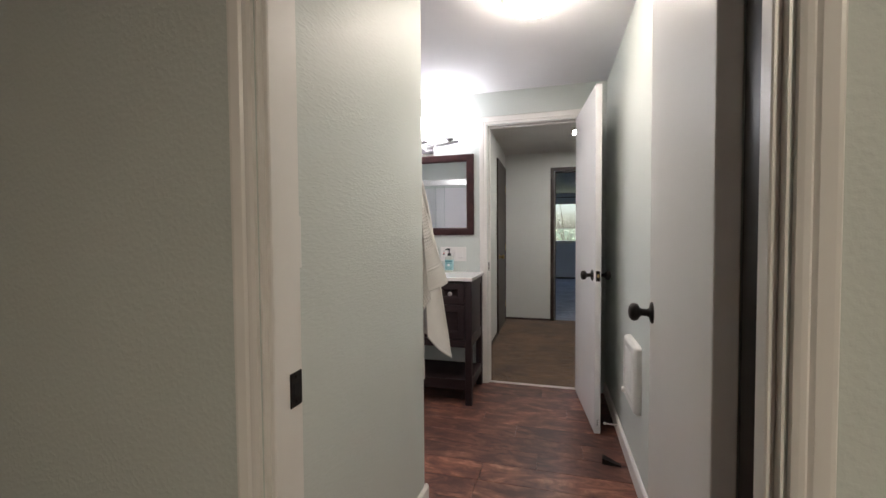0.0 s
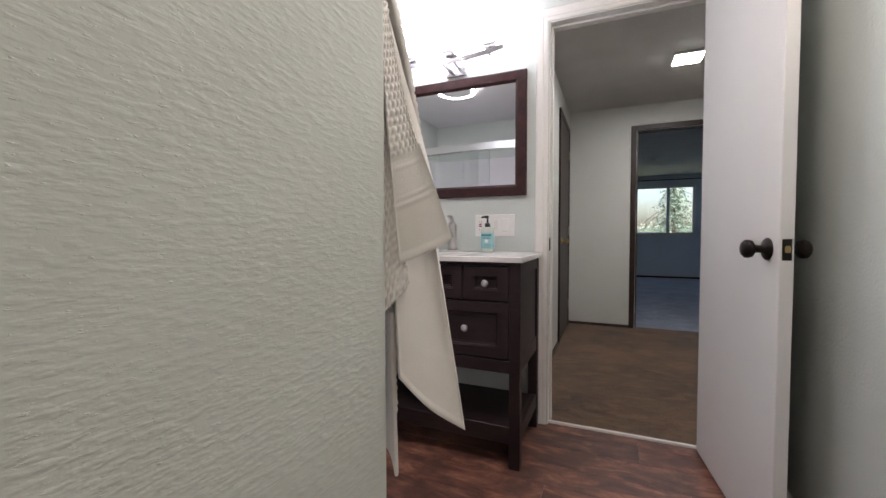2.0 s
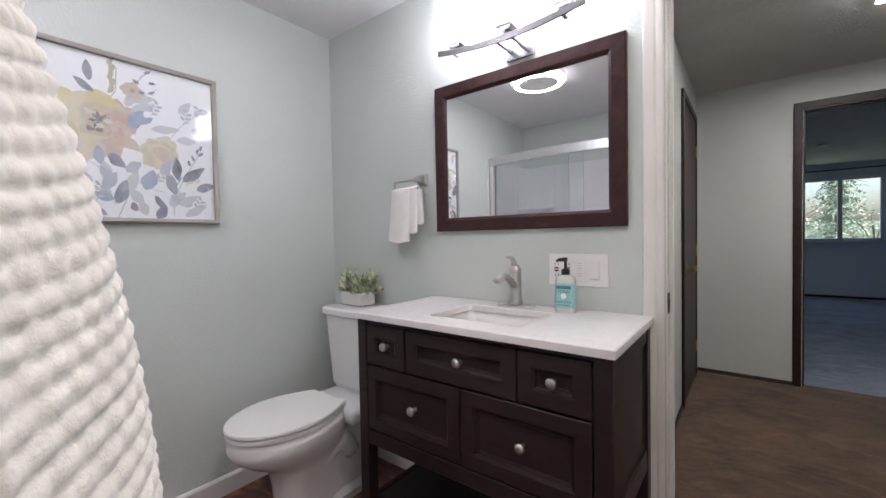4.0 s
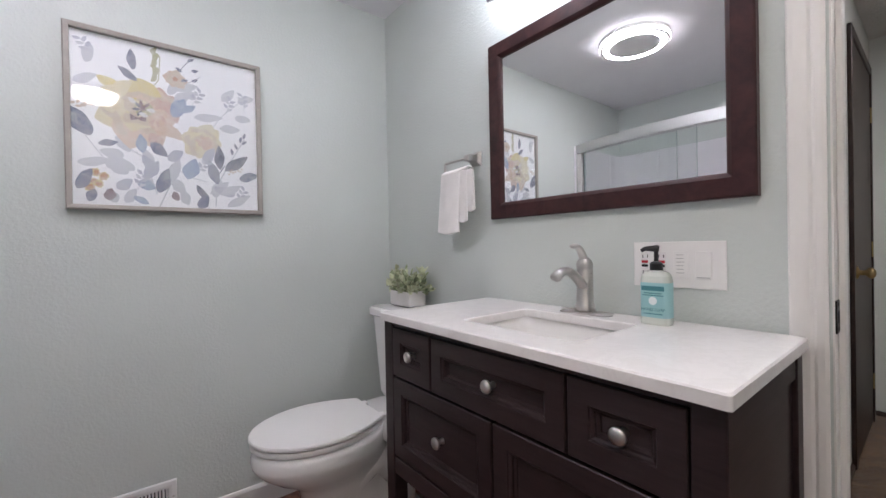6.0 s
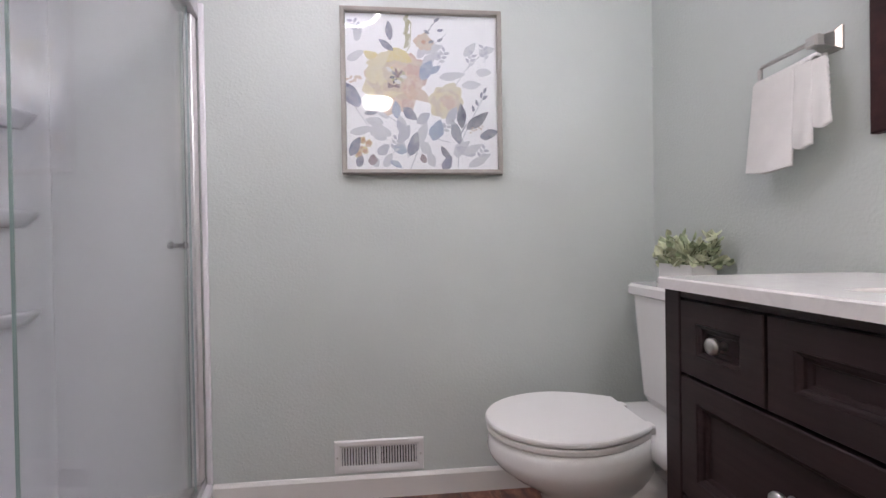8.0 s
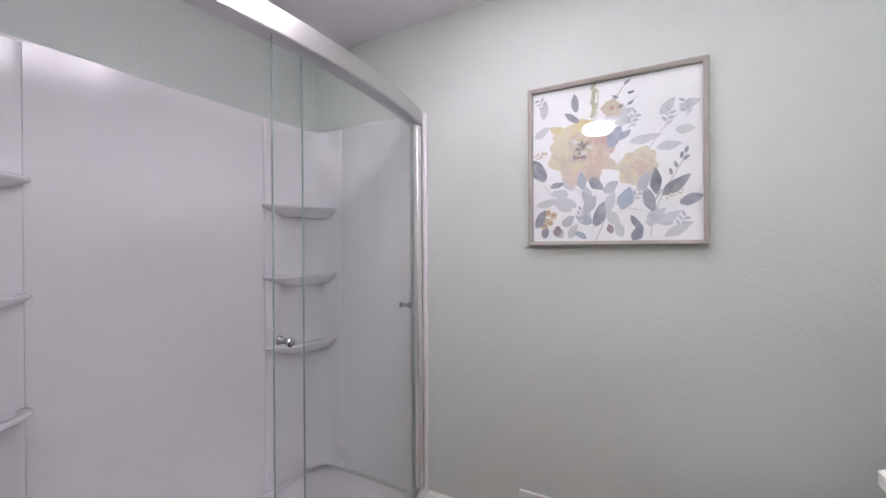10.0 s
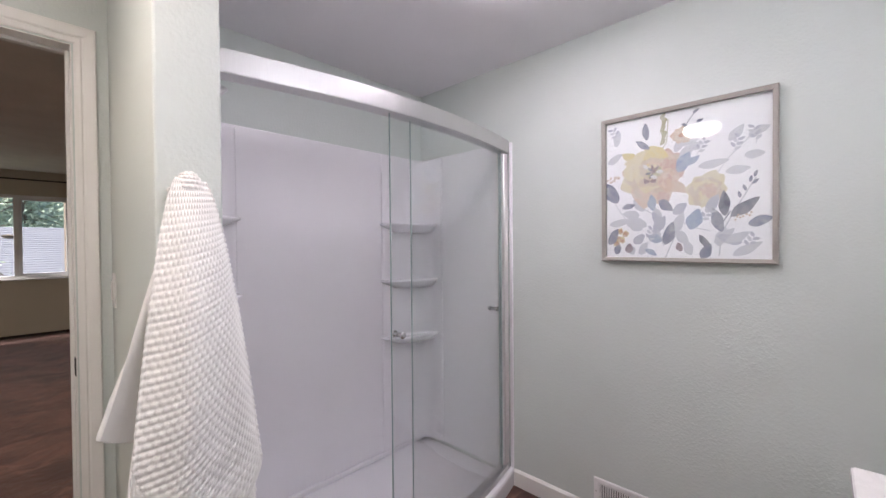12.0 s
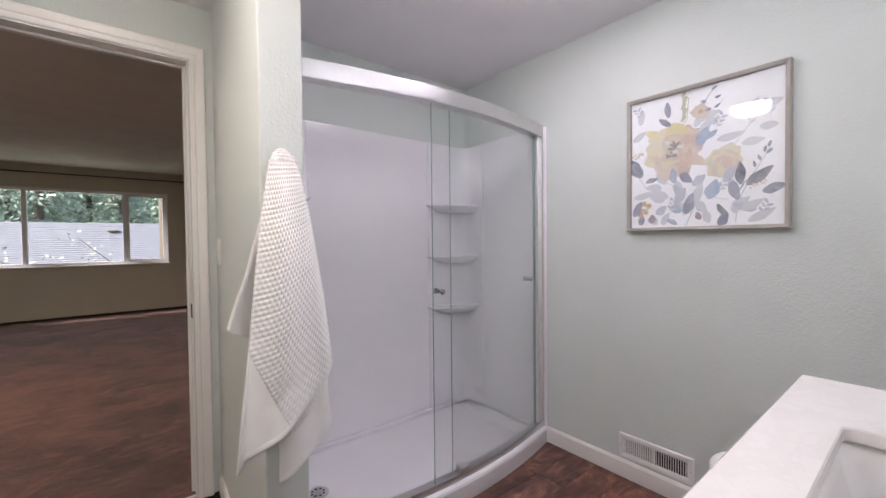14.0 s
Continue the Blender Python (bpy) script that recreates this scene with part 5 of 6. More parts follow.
        for ring, k, ink in ((1.0, 8, inks[0]), (0.82, 7, inks[1]), (0.62, 6, inks[2]), (0.42, 5, inks[1])):
            for i in range(k):
                an = 360 * i / k + 31 * ring + rng.uniform(-14, 14)
                petal(u - 0.15 * r * ring * math.cos(radians(an)), v - 0.15 * r * ring * math.sin(radians(an)), an, r * ring * w * rng.uniform(0.9, 1.1), r * ring * w * 0.40, ink if rng.random() < 0.6 else rng.choice(inks), "petal_wash")
        for i in range(5):
            petal(u, v, 72 * i + 20, r * 0.25 * w, r * 0.08 * w, heart, "petal_wash")
    bloom(0.31, 0.575, 0.255, ["blush", "sand", "cream"], "plum")
    for i in range(7):
        petal(0.22 + 0.03 * (i % 4), 0.70 - 0.012 * i, 150 + 31 * i, 0.12 * w, 0.030 * w, ("butter", "cream", "sand")[i % 3], "petal_wash")
    bloom(0.42, 0.64, 0.14, ["rose", "blush", "sand"], "rose")
    bloom(0.43, 0.53, 0.09, ["peach", "rose", "blush"], "peach")
    bloom(0.335, 0.605, 0.075, ["sand", "olive", "cream"], "plum")
    for u, v, an, ln, ink in ((0.24, 0.70, 20, 0.17, "butter"), (0.20, 0.64, 55, 0.15, "cream"), (0.30, 0.73, -15, 0.14, "butter"), (0.19, 0.55, 100, 0.14, "cream"), (0.44, 0.67, -60, 0.15, "rose"), (0.41, 0.50, -25, 0.15, "peach"), (0.37, 0.46, -70, 0.12, "rose")):
        petal(u, v, an, ln * w, 0.036 * w, ink, "petal_wash", 0.12)
    for i in range(9):
        petal(0.335 + 0.012 * math.cos(2.4 * i), 0.60 + 0.012 * math.sin(2.4 * i), 137 * i, 0.045 * w, 0.008 * w, ("plum", "ink", "olive")[i % 3], "petal_wash")
    for u, v in ((0.36, 0.56), (0.30, 0.63), (0.40, 0.60)):
        petal(u, v, 20 + 400 * u, 0.05 * w, 0.012 * w, "paper", "petal_wash")
    bloom(0.655, 0.445, 0.15, ["cream", "sand", "cream"], "rose")
    bloom(0.68, 0.44, 0.06, ["blush", "peach", "rose"], "rose")
    bloom(0.51, 0.825, 0.075, ["peach", "sand", "peach"], "rust")
    for u, v in ((0.10, 0.19), (0.095, 0.135), (0.075, 0.10), (0.115, 0.125), (0.14, 0.17)):
        bloom(u, v, 0.030, ["butter", "peach", "rust"], "rust")
    for u, v, an, ln in ((0.34, 0.17, 60, 0.13), (0.40, 0.20, 120, 0.13), (0.47, 0.17, 70, 0.14), (0.29, 0.22, 150, 0.12), (0.55, 0.10, 130, 0.11), (0.66, 0.30, 60, 0.12), (0.46, 0.30, 40, 0.10), (0.24, 0.30, 170, 0.11), (0.72, 0.08, 70, 0.12), (0.85, 0.10, 160, 0.13), (0.50, 0.66, 50, 0.12), (0.20, 0.10, 40, 0.09)):
        petal(u, v, an, ln * 1.1 * w, 0.030 * w, "grey" if an % 20 == 0 else "mist")
    for u, v, an, ln, wd, ink in ((0.085, 0.40, 122, 0.19, 0.045, "slate"), (0.29, 0.83, 95, 0.13, 0.022, "slate"), (0.31, 0.765, 142, 0.12, 0.020, "slate"), (0.115, 0.36, 12, 0.10, 0.018, "slate"), (0.37, 0.40, -42, 0.12, 0.030, "slate"), (0.33, 0.33, 95, 0.12, 0.026, "blue"), (0.49, 0.58, 62, 0.15, 0.038, "blue"), (0.54, 0.62, 35, 0.10, 0.020, "blue"), (0.565, 0.19, 70, 0.15, 0.042, "blue"), (0.41, 0.09, 72, 0.17, 0.034, "slate"), (0.30, 0.15, -20, 0.10, 0.030, "blue"), (0.76, 0.27, 92, 0.17, 0.028, "ink"), (0.79, 0.265, 38, 0.19, 0.032, "ink"), (0.745, 0.17, 108, 0.17, 0.030, "slate"), (0.88, 0.215, 18, 0.13, 0.030, "slate"), (0.675, 0.065, 122, 0.11, 0.020, "ink"), (0.63, 0.0, 60, 0.11, 0.030, "slate"), (0.02, 0.09, 62, 0.14, 0.030, "slate"), (0.07, 0.02, 70, 0.08, 0.024, "slate"), (0.16, 0.03, 80, 0.075, 0.026, "plum"), (0.51, 0.045, 110, 0.065, 0.020, "plum"), (0.76, 0.10, 28, 0.15, 0.026, "mist"), (0.28, 0.06, -30, 0.09, 0.018, "blue")):
        petal(u, v, an, ln * w, wd * w, ink)
    for u, v, an in ((0.89, 0.47, 80), (0.90, 0.46, 40), (0.87, 0.42, 110), (0.91, 0.50, 70), (0.58, 0.96, 30), (0.55, 0.88, 150), (0.60, 0.90, 10), (0.54, 0.82, 20), (0.60, 0.83, 30), (0.84, 0.38, 100)):
        petal(u, v, an, 0.045 * w, 0.009 * w, "slate")
    for u, v, an in ((0.80, 0.66, 70), (0.92, 0.70, 95), (0.60, 0.68, 60), (0.10, 0.86, 120), (0.30, 0.10, 75), (0.62, 0.24, 50), (0.86, 0.05, 60)):
        tip = (u + 0.10 * math.cos(radians(an)), v + 0.10 * math.sin(radians(an)))
        twig([(u, v), ((u + tip[0]) / 2 + 0.008, (v + tip[1]) / 2), tip], "mist", 0.0007)
        for k in range(6):
            q = 0.25 + 0.15 * k
            petal(u + (tip[0] - u) * q, v + (tip[1] - v) * q, an + (55 if k % 2 else -55), 0.040 * w, 0.009 * w, "grey" if k % 3 else "mist")
    for i in range(11):
        petal(0.38 + 0.012 * (i % 5), 0.78 + 0.018 * i, 50 + 24 * (i % 5), 0.055 * w, 0.011 * w, "olive")
    for i in range(9):
        petal(0.02 + 0.02 * (i % 5), 0.56 + 0.02 * (i // 3), 40 * i, 0.03 * w, 0.007 * w, "blush")
    for i in range(8):
        petal(0.81 + 0.012 * i, 0.245 + 0.008 * (i % 3) + 0.004 * i, 60 * i, 0.013 * w, 0.006 * w, "peach")
    g = part("glazing", boxes((WEST + 0.0215, WEST + 0.0235, y0 + 0.014, y1 - 0.014, z0 + 0.014, z1 - 0.014)), GLASS, a, "clear picture glass")
    g.visible_shadow = False


art()


# ---- heating register on the wall ----
def register():
    y0, y1, z0, z1 = 2.505, 2.845, 0.098, 0.222
    v = thing("wall_register", (WEST, (y0 + y1) / 2, z0), "white metal heating register with louvre fins", "vent")
    x = WEST
    b = 0.028
    bm = rounded_frame(y0, y1, z0, z1, b, 0.0, -0.007, 0.004)
    for q in bm.verts:
        q.co = Vector((x + 0.0005 - q.co.y, q.co.x, q.co.z))
    part("frame", bm, VENTWHITE, v)
    # thin dark sheet paints the shade seen between the fins
    part("backing", boxes((x + 0.0004, x + 0.001, y0 + b - 0.002, y1 - b + 0.002, z0 + b - 0.002, z1 - b + 0.002)), DARKVOID, v, "dark sheet for the shade behind the fins")
    part("divider", boxes((x + 0.001, x + 0.007, (y0 + y1) / 2 - 0.005, (y0 + y1) / 2 + 0.005, z0 + b - 0.001, z1 - b + 0.001)), VENTWHITE, v)
    n = 13
    for half in (0, 1):
        a0 = y0 + b + half * ((y1 - y0) / 2 - b + 0.005)
        ln = (y1 - y0) / 2 - b - 0.005
        for i in range(n):
            yy = a0 + ln * (i + 0.5) / n
            bm = bmesh.new()
            s = -0.0022 if half == 0 else 0.0022
            pts = [(x + 0.0012, yy - s), (x + 0.0065, yy + s), (x + 0.0068, yy + s + 0.0018), (x + 0.0014, yy - s + 0.0018)]
            loft([[Vector((px, py, z0 + b - 0.001)) for px, py in pts], [Vector((px, py, z1 - b + 0.001)) for px, py in pts]], bm)
            part("fin", bm, VENTWHITE, v)
    for yy in (y0 + 0.012, y1 - 0.012):
        part("screw", lathe([(0.004, 0), (0.004, 0.001), (0, 0.0015)], at(x + 0.0075, yy, (z0 + z1) / 2) @ along((1, 0, 0)), 10), NICKEL, v)
    part("damper_tab", boxes((x + 0.007, x + 0.014, y0 + b + 0.004, y0 + b + 0.008, z0 + 0.045, z0 + 0.06)), VENTWHITE, v)


register()


# ---- wall heater ----
def heater():
    y0, y1, z0, z1 = 2.59, 2.862, 0.362, 0.672
    x = EAST
    f = x - 0.034
    h = thing("wall_heater", (x, (y0 + y1) / 2, z0), "white fan-forced wall heater with slatted grille", "heater")
    bm = bmesh.new()
    R = lambda o, xx, r: [Vector((xx, p.x, p.y)) for p in [Vector((q.x, q.y)) for q in rect_loop(y0 + o, y1 - o, z0 + o, z1 - o, 0, r, 6)]]
    gy0, gy1, gz0, gz1 = y0 + 0.045, y1 - 0.045, z0 + 0.075, z1 - 0.04
    G = lambda xx: [Vector((xx, q.x, q.y)) for q in rect_loop(gy0, gy1, gz0, gz1, 0, 0.004, 6)]
    loft([R(0, x - 0.0005, 0.02), R(0, x - 0.020, 0.02), R(0.006, x - 0.030, 0.02), R(0.016, f, 0.02), G(f), G(f + 0.012)], bm)
    part("housing", bm, PLASTIC, h)
    # near-black sheet paints the shade of the recess behind the slats
    part("cavity_shade", boxes((f + 0.0105, f + 0.0115, gy0 + 0.001, gy1 - 0.001, gz0 + 0.001, gz1 - 0.001)), DARKVOID, h)
    n = 17
    for i in range(n):
        z = gz0 + (gz1 - gz0) * (i + 0.5) / n
        part("slat", boxes((f + 0.001, f + 0.009, gy0, gy1, z - 0.0027, z + 0.0027), bev=0.001), PLASTIC, h)
    part("thermostat_knob", lathe([(0.013, 0), (0.013, 0.010), (0.010, 0.014), (0, 0.0145)], at(f, y1 - 0.05, z0 + 0.04) @ along((-1, 0, 0)), 20), PLASTIC, h, smooth=False)
    part("seam", boxes((f - 0.0006, f + 0.0004, y0 + 0.03, y1 - 0.085, z0 + 0.046, z0 + 0.048)), GREYMARK, h)


heater()

# spring stop behind the hall door and a dark wedge on the floor
stop = thing("door_stop", (EAST - 0.013, 3.17, 0.055), "white spring door stop on the baseboard", "door stop")
part("spring", tube([(EAST - 0.013, 3.17, 0.055), (EAST - 0.075, 3.17, 0.058)], 0.005, 10), PLASTIC, stop)
part("tip", lathe([(0.008, 0), (0.008, 0.012), (0, 0.014)], at(EAST - 0.075, 3.17, 0.058) @ along((-1, 0, 0)), 14), PLASTIC, stop)
wedge = thing("door_wedge", (0.93, 2.85, 0), "small dark brown door wedge lying on the floor", "door wedge")
part("wedge_body", loft([[Vector((0.895, 2.82, 0.0005)), Vector((0.905, 2.87, 0.0005)), Vector((0.902, 2.868, 0.028)), Vector((0.896, 2.824, 0.028))], [Vector((0.985, 2.815, 0.0005)), Vector((0.988, 2.842, 0.0005)), Vector((0.987, 2.840, 0.004)), Vector((0.985, 2.817, 0.004))]]), BRONZE, wedge)


# ---- shower ----
SX0, SX1 = WEST, WING_W


def bow(x, off=0.0):
    """The bowed line of the shower front."""
    t = (x - (SX0 + SX1) / 2) / ((SX1 - SX0) / 2)
    return 2.012 + 0.100 * (1 - t * t) + off


def arc_strip(x0, x1, off0, off1, z0, z1, n=28):
    """A bar that follows the bow, between two offsets and two heights."""
    bm = bmesh.new()
    loops = []
    for i in range(n + 1):
        x = x0 + (x1 - x0) * i / n
        loops.append([Vector((x, bow(x, off0), z0)), Vector((x, bow(x, off1), z0)), Vector((x, bow(x, off1), z1)), Vector((x, bow(x, off0), z1))])
    return loft(loops, bm)


def shower_pan():
    p = thing("shower_pan", ((SX0 + SX1) / 2, 1.7, 0), "white acrylic shower pan with a bowed curb", "shower pan")
    n = 28
    bm = bmesh.new()
    loops = []
    for i in range(n + 1):
        x = SX0 + 0.001 + (SX1 - SX0 - 0.002) * i / n
        prof = ((0.052, 0.0), (0.052, 0.075), (0.047, 0.086), (0.038, 0.091), (-0.038, 0.091), (-0.047, 0.086), (-0.060, 0.05), (-0.075, 0.036))
        loops.append([Vector((x, bow(x, o), z)) for o, z in prof] + [Vector((x, bow(x, -0.075), 0.0))])
    loft(loops, bm)
    part("curb", bm, ACRYLIC, p, smooth=False)
    part("basin", boxes((SX0 + 0.001, SX1 - 0.001, SOUTH + 0.001, 1.98, 0.002, 0.034)), ACRYLIC, p)
    part("back_ledge", boxes((SX0 + 0.001, SX1 - 0.001, SOUTH + 0.001, SOUTH + 0.03, 0.034, 0.062), bev=0.006, seg=2), ACRYLIC, p)
    d = part("drain", lathe([(0.05, 0), (0.05, 0.002), (0.044, 0.004), (0, 0.004)], at(-0.26, 1.72, 0.0342), 28), CHROME, p, "round chrome drain")
    for i in range(8):
        a = 2 * math.pi * i / 8
        part("drain_hole", lathe([(0.006, 0), (0.006, 0.0004)], at(-0.26 + 0.028 * math.cos(a), 1.72 + 0.028 * math.sin(a), 0.0383), 10), DARKVOID, d)


shower_pan()


def shower_surround():
    s = thing("shower_surround", ((SX0 + SX1) / 2, SOUTH, 0.06), "glossy white acrylic shower wall surround with corner shelves", "shower surround")
    top, t = 1.862, 0.014
    part("back_panel", boxes((SX0 + t + 0.001, SX1 - t - 0.001, SOUTH + 0.0005, SOUTH + t, 0.062, top), bev=0.004, seg=2), ACRYLIC, s)
    part("side_panel", boxes((SX0 + 0.0005, SX0 + t, SOUTH + 0.001, 2.0, 0.062, top), bev=0.004, seg=2), ACRYLIC, s)
    part("side_panel", boxes((SX1 - t, SX1 - 0.0005, SOUTH + 0.001, 2.0, 0.062, top), bev=0.004, seg=2), ACRYLIC, s)
    part("edge_flange", boxes((SX0 + 0.0005, SX0 + 0.010, 2.044, 2.064, 0.092, 1.862), bev=0.003), ACRYLIC, s)
    for cx, sg in ((SX0 + t, 1), (SX1 - t, -1)):
        # moulded corner tower: a shallow raised plate on the back, a hollow corner and a narrow return on the side
        wx, wy = 0.335, 0.185
        plan = [(0, 0), (wx, 0), (wx - 0.004, 0.003), (wx - 0.012, 0.006), (wx - 0.024, 0.0075)]
        for i in range(13):
            q = i / 12
            plan.append((0.20 * (1 - q) ** 2 + 2 * 0.022 * q * (1 - q) + 0.008 * q * q, 0.008 * (1 - q) ** 2 + 2 * 0.022 * q * (1 - q) + 0.12 * q * q))
        plan += [(0.0075, wy - 0.024), (0.006, wy - 0.012), (0.003, wy - 0.004), (0, wy)]
        zs = (0.062, 0.066, top - 0.016, top - 0.012)
        part("corner_column", loft([[Vector((cx + sg * x, SOUTH + t + y, z)) for x, y in plan] for z in zs]), ACRYLIC, s, smooth=True)
        for z in (0.748, 1.090, 1.432):
            def ledge(k, zz):
                arc = [(math.cos(a), math.sin(a)) for a in (math.pi / 2 * i / 18 for i in range(19))]
                return [Vector((cx, SOUTH + t, zz))] + [Vector((cx + sg * 0.345 * k * c ** 0.8, SOUTH + t + 0.150 * k * d ** 0.8, zz)) for c, d in arc]
            part("corner_shelf", loft([ledge(0.70, z - 0.045), ledge(0.86, z - 0.022), ledge(0.96, z - 0.008), ledge(1.0, z), ledge(1.0, z + 0.006), ledge(0.985, z + 0.010), ledge(0.94, z + 0.011), ledge(0.90, z + 0.006)]), ACRYLIC, s, smooth=True)


shower_surround()


def shower_door():
    d = thing("sliding_shower_door", ((SX0 + SX1) / 2, 2.1, 0.092), "bowed sliding glass shower door with chrome header", "shower door")
    e = 0.003
    part("header", arc_strip(SX0 + e, SX1 - e, -0.03, 0.03, 1.801, 1.870), CHROME, d, "brushed chrome curved header")
    part("header_lip", arc_strip(SX0 + e, SX1 - e, 0.0305, 0.033, 1.803, 1.810), CHROME, d)
    part("sill_rail", arc_strip(SX0 + e, SX1 - e, -0.025, 0.028, 0.0915, 0.112), CHROME, d, "chrome bottom rail")
    part("sill_lip", arc_strip(SX0 + e, SX1 - e, 0.020, 0.028, 0.1122, 0.120), CHROME, d)
    for x0, x1 in ((SX0 + 0.0145, SX0 + 0.052), (SX1 - 0.045, SX1 - 0.0145)):
        part("wall_jamb", boxes((x0, x1, 1.992, 2.042, 0.1125, 1.800), bev=0.003), JAMBMETAL, d, "chrome wall jamb")
    part("jamb_seal", boxes((SX0 + 0.0525, SX0 + 0.058, 2.006, 2.016, 0.1125, 1.800)), SEAL, d, "dark rubber seal")
    # both panels stand slid to one end, so the near half of the front is open
    for name, x0, x1, off, kx in (("sliding_panel", -1.440, -0.638, 0.012, -0.672), ("sliding_panel", SX0 + 0.061, -0.760, -0.014, -1.392)):
        g = part(name, arc_strip(x0, x1, off - 0.003, off + 0.003, 0.118, 1.800), SHOWERGLASS, d, "clear tempered glass panel")
        g.visible_shadow = False
        for x in (x0, x1):
            part("polished_edge", boxes((x - 0.0008, x + 0.0008, bow(x, off) - 0.0032, bow(x, off) + 0.0032, 0.118, 1.800)), GLASSEDGE, g, "green polished glass edge")
        for s in (-1, 1):
            part("pull_knob", lathe([(0.008, 0), (0.008, 0.003), (0.0055, 0.005), (0.0055, 0.010), (0.012, 0.014), (0.014, 0.019), (0.012, 0.024), (0, 0.0255)], at(kx, bow(kx, off) + s * 0.0032, 0.975) @ along((0, s, 0)), 20), FIXTURE, g, "chrome pull knob", smooth=True)
    part("bottom_guide", boxes((-0.835, -0.785, bow(-0.81, -0.024), bow(-0.81, 0.026), 0.1125, 0.142), bev=0.004), CHROME, d)


shower_door()


def shower_head():
    h = thing("overhead_shower", (SX1, 1.66, 1.95), "chrome shower head on a bent arm", "shower head")
    part("escutcheon", lathe([(0.03, 0), (0.028, 0.006), (0.012, 0.010), (0, 0.010)], at(SX1, 1.66, 1.97) @ along((-1, 0, 0)), 24), CHROME, h)
    part("arm", tube([(SX1 - 0.002, 1.66, 1.97), (-0.08, 1.66, 1.968), (-0.13, 1.66, 1.945), (-0.165, 1.66, 1.905)], 0.008, 12), CHROME, h, smooth=True)
    part("spray_head", lathe([(0.012, 0), (0.016, 0.015), (0.02, 0.025), (0.045, 0.045), (0.05, 0.055), (0.046, 0.062), (0, 0.062)], at(-0.16, 1.66, 1.91) @ along((-0.65, 0.05, -0.75)), 28), CHROME, h, smooth=True)


shower_head()


# ---- bath towel on its hook ----
def bath_towel():
    hx, hy, hz = 0.057, WING_N, 1.445
    k = thing("towel_hook", (hx, hy, hz), "small metal robe hook on the wing wall", "hook")
    part("hook_base", lathe([(0.016, 0), (0.016, 0.004), (0, 0.005)], at(hx, hy, hz - 0.02) @ along((0, 1, 0)), 18), NICKEL, k)
    part("hook_arm", tube([(hx, hy + 0.004, hz - 0.02), (hx, hy + 0.022, hz - 0.022), (hx, hy + 0.032, hz - 0.008), (hx, hy + 0.034, hz + 0.004)], 0.005, 10), NICKEL, k)
    t = thing("bath_towel", (0.036, hy + 0.03, 0.5), "white waffle-weave cotton bath towel hanging from a hook", "towel")

    def drape(top0, top1, b0, bm_, b1, puff, folds, amp, ease=0.8):
        """Sheet from a gathered top edge to a bottom edge (quadratic curve), with running folds."""
        T0, T1, B0, BM, B1 = (Vector(p) for p in (top0, top1, b0, bm_, b1))

        def f(u, v):
            a = T0.lerp(T1, u)
            b = B0 * ((1 - u) ** 2) + BM * (2 * u * (1 - u)) + B1 * (u * u)
            w = v ** ease
            p = Vector((a.x + (b.x - a.x) * w, a.y + (b.y - a.y) * w, a.z + (b.z - a.z) * v))
            g = math.sin(math.pi * min(1, v * 1.15) * 0.9)
            p.y += puff * math.sin(math.pi * u) * g + amp * math.sin(2 * math.pi * folds * u + 1.3 * v) * v
            p.x += amp * 0.5 * math.cos(2 * math.pi * folds * u + 0.6) * v
            return p
        return f
    # the long front fall with a plain border, the gathered crown, the tail under it and the short side falls
    border = lambda u, v: 1.0 if v > 0.985 - 0.80 * max(0, u - 0.60) else 0.0
    front = drape((0.008, 2.352, 1.408), (0.062, 2.356, 1.412), (-0.082, 2.40, 0.80), (0.02, 2.47, 0.67), (0.176, 2.445, 0.60), 0.05, 1.6, 0.012, 0.70)
    part("front_fall", cloth(front, 150, 300, 0.006, 0.0036, 0.0140, (0.27, 0.80), border), TOWEL, t, smooth=True)
    tail = drape((0.014, 2.340, 1.395), (0.056, 2.342, 1.395), (-0.088, 2.372, 0.62), (-0.02, 2.43, 0.555), (0.074, 2.395, 0.487), 0.035, 1.3, 0.010, 0.75)
    part("tail_fall", cloth(tail, 90, 220, 0.006, 0.0036, 0.0135, (0.2, 0.9), lambda u, v: 1.0 if v > 0.87 else 0.0), TOWEL, t, smooth=True)
    side = drape((0.050, 2.356, 1.402), (0.062, 2.336, 1.395), (0.187, 2.372, 0.93), (0.178, 2.355, 0.912), (0.112, 2.338, 0.89), 0.012, 0.7, 0.003, 1.1)
    band = lambda u, v: 1.0 if v > 0.655 else 0.0
    part("side_fall", cloth(side, 70, 150, 0.010, 0.0056, 0.0140, (0.12, 0.5), band, (0.665, 0.70, 0.80, 0.825, 0.985)), TOWEL, t, smooth=True)
    inner = drape((0.05, 2.342, 1.39), (0.060, 2.334, 1.39), (0.112, 2.362, 0.855), (0.10, 2.345, 0.82), (0.075, 2.330, 0.80), 0.0, 0.8, 0.004, 0.95)
    part("inner_fall", cloth(inner, 50, 160, 0.006, 0.0056, 0.0140, (0.09, 0.58)), TOWEL, t, smooth=True)
    under = drape((0.046, 2.346, 1.395), (0.060, 2.344, 1.395), (0.186, 2.440, 0.575), (0.145, 2.40, 0.61), (0.098, 2.350, 0.69), 0.015, 0.9, 0.004, 0.68)
    part("under_fall", cloth(under, 60, 150, 0.005, 0.0, 0.0135, (0.12, 0.8)), TOWEL, t, smooth=True)

    def crown(u, v):
        a, e = 2 * math.pi * u, math.pi * (0.02 + 0.50 * v)
        r = 1.0 + 0.07 * math.sin(4 * a)
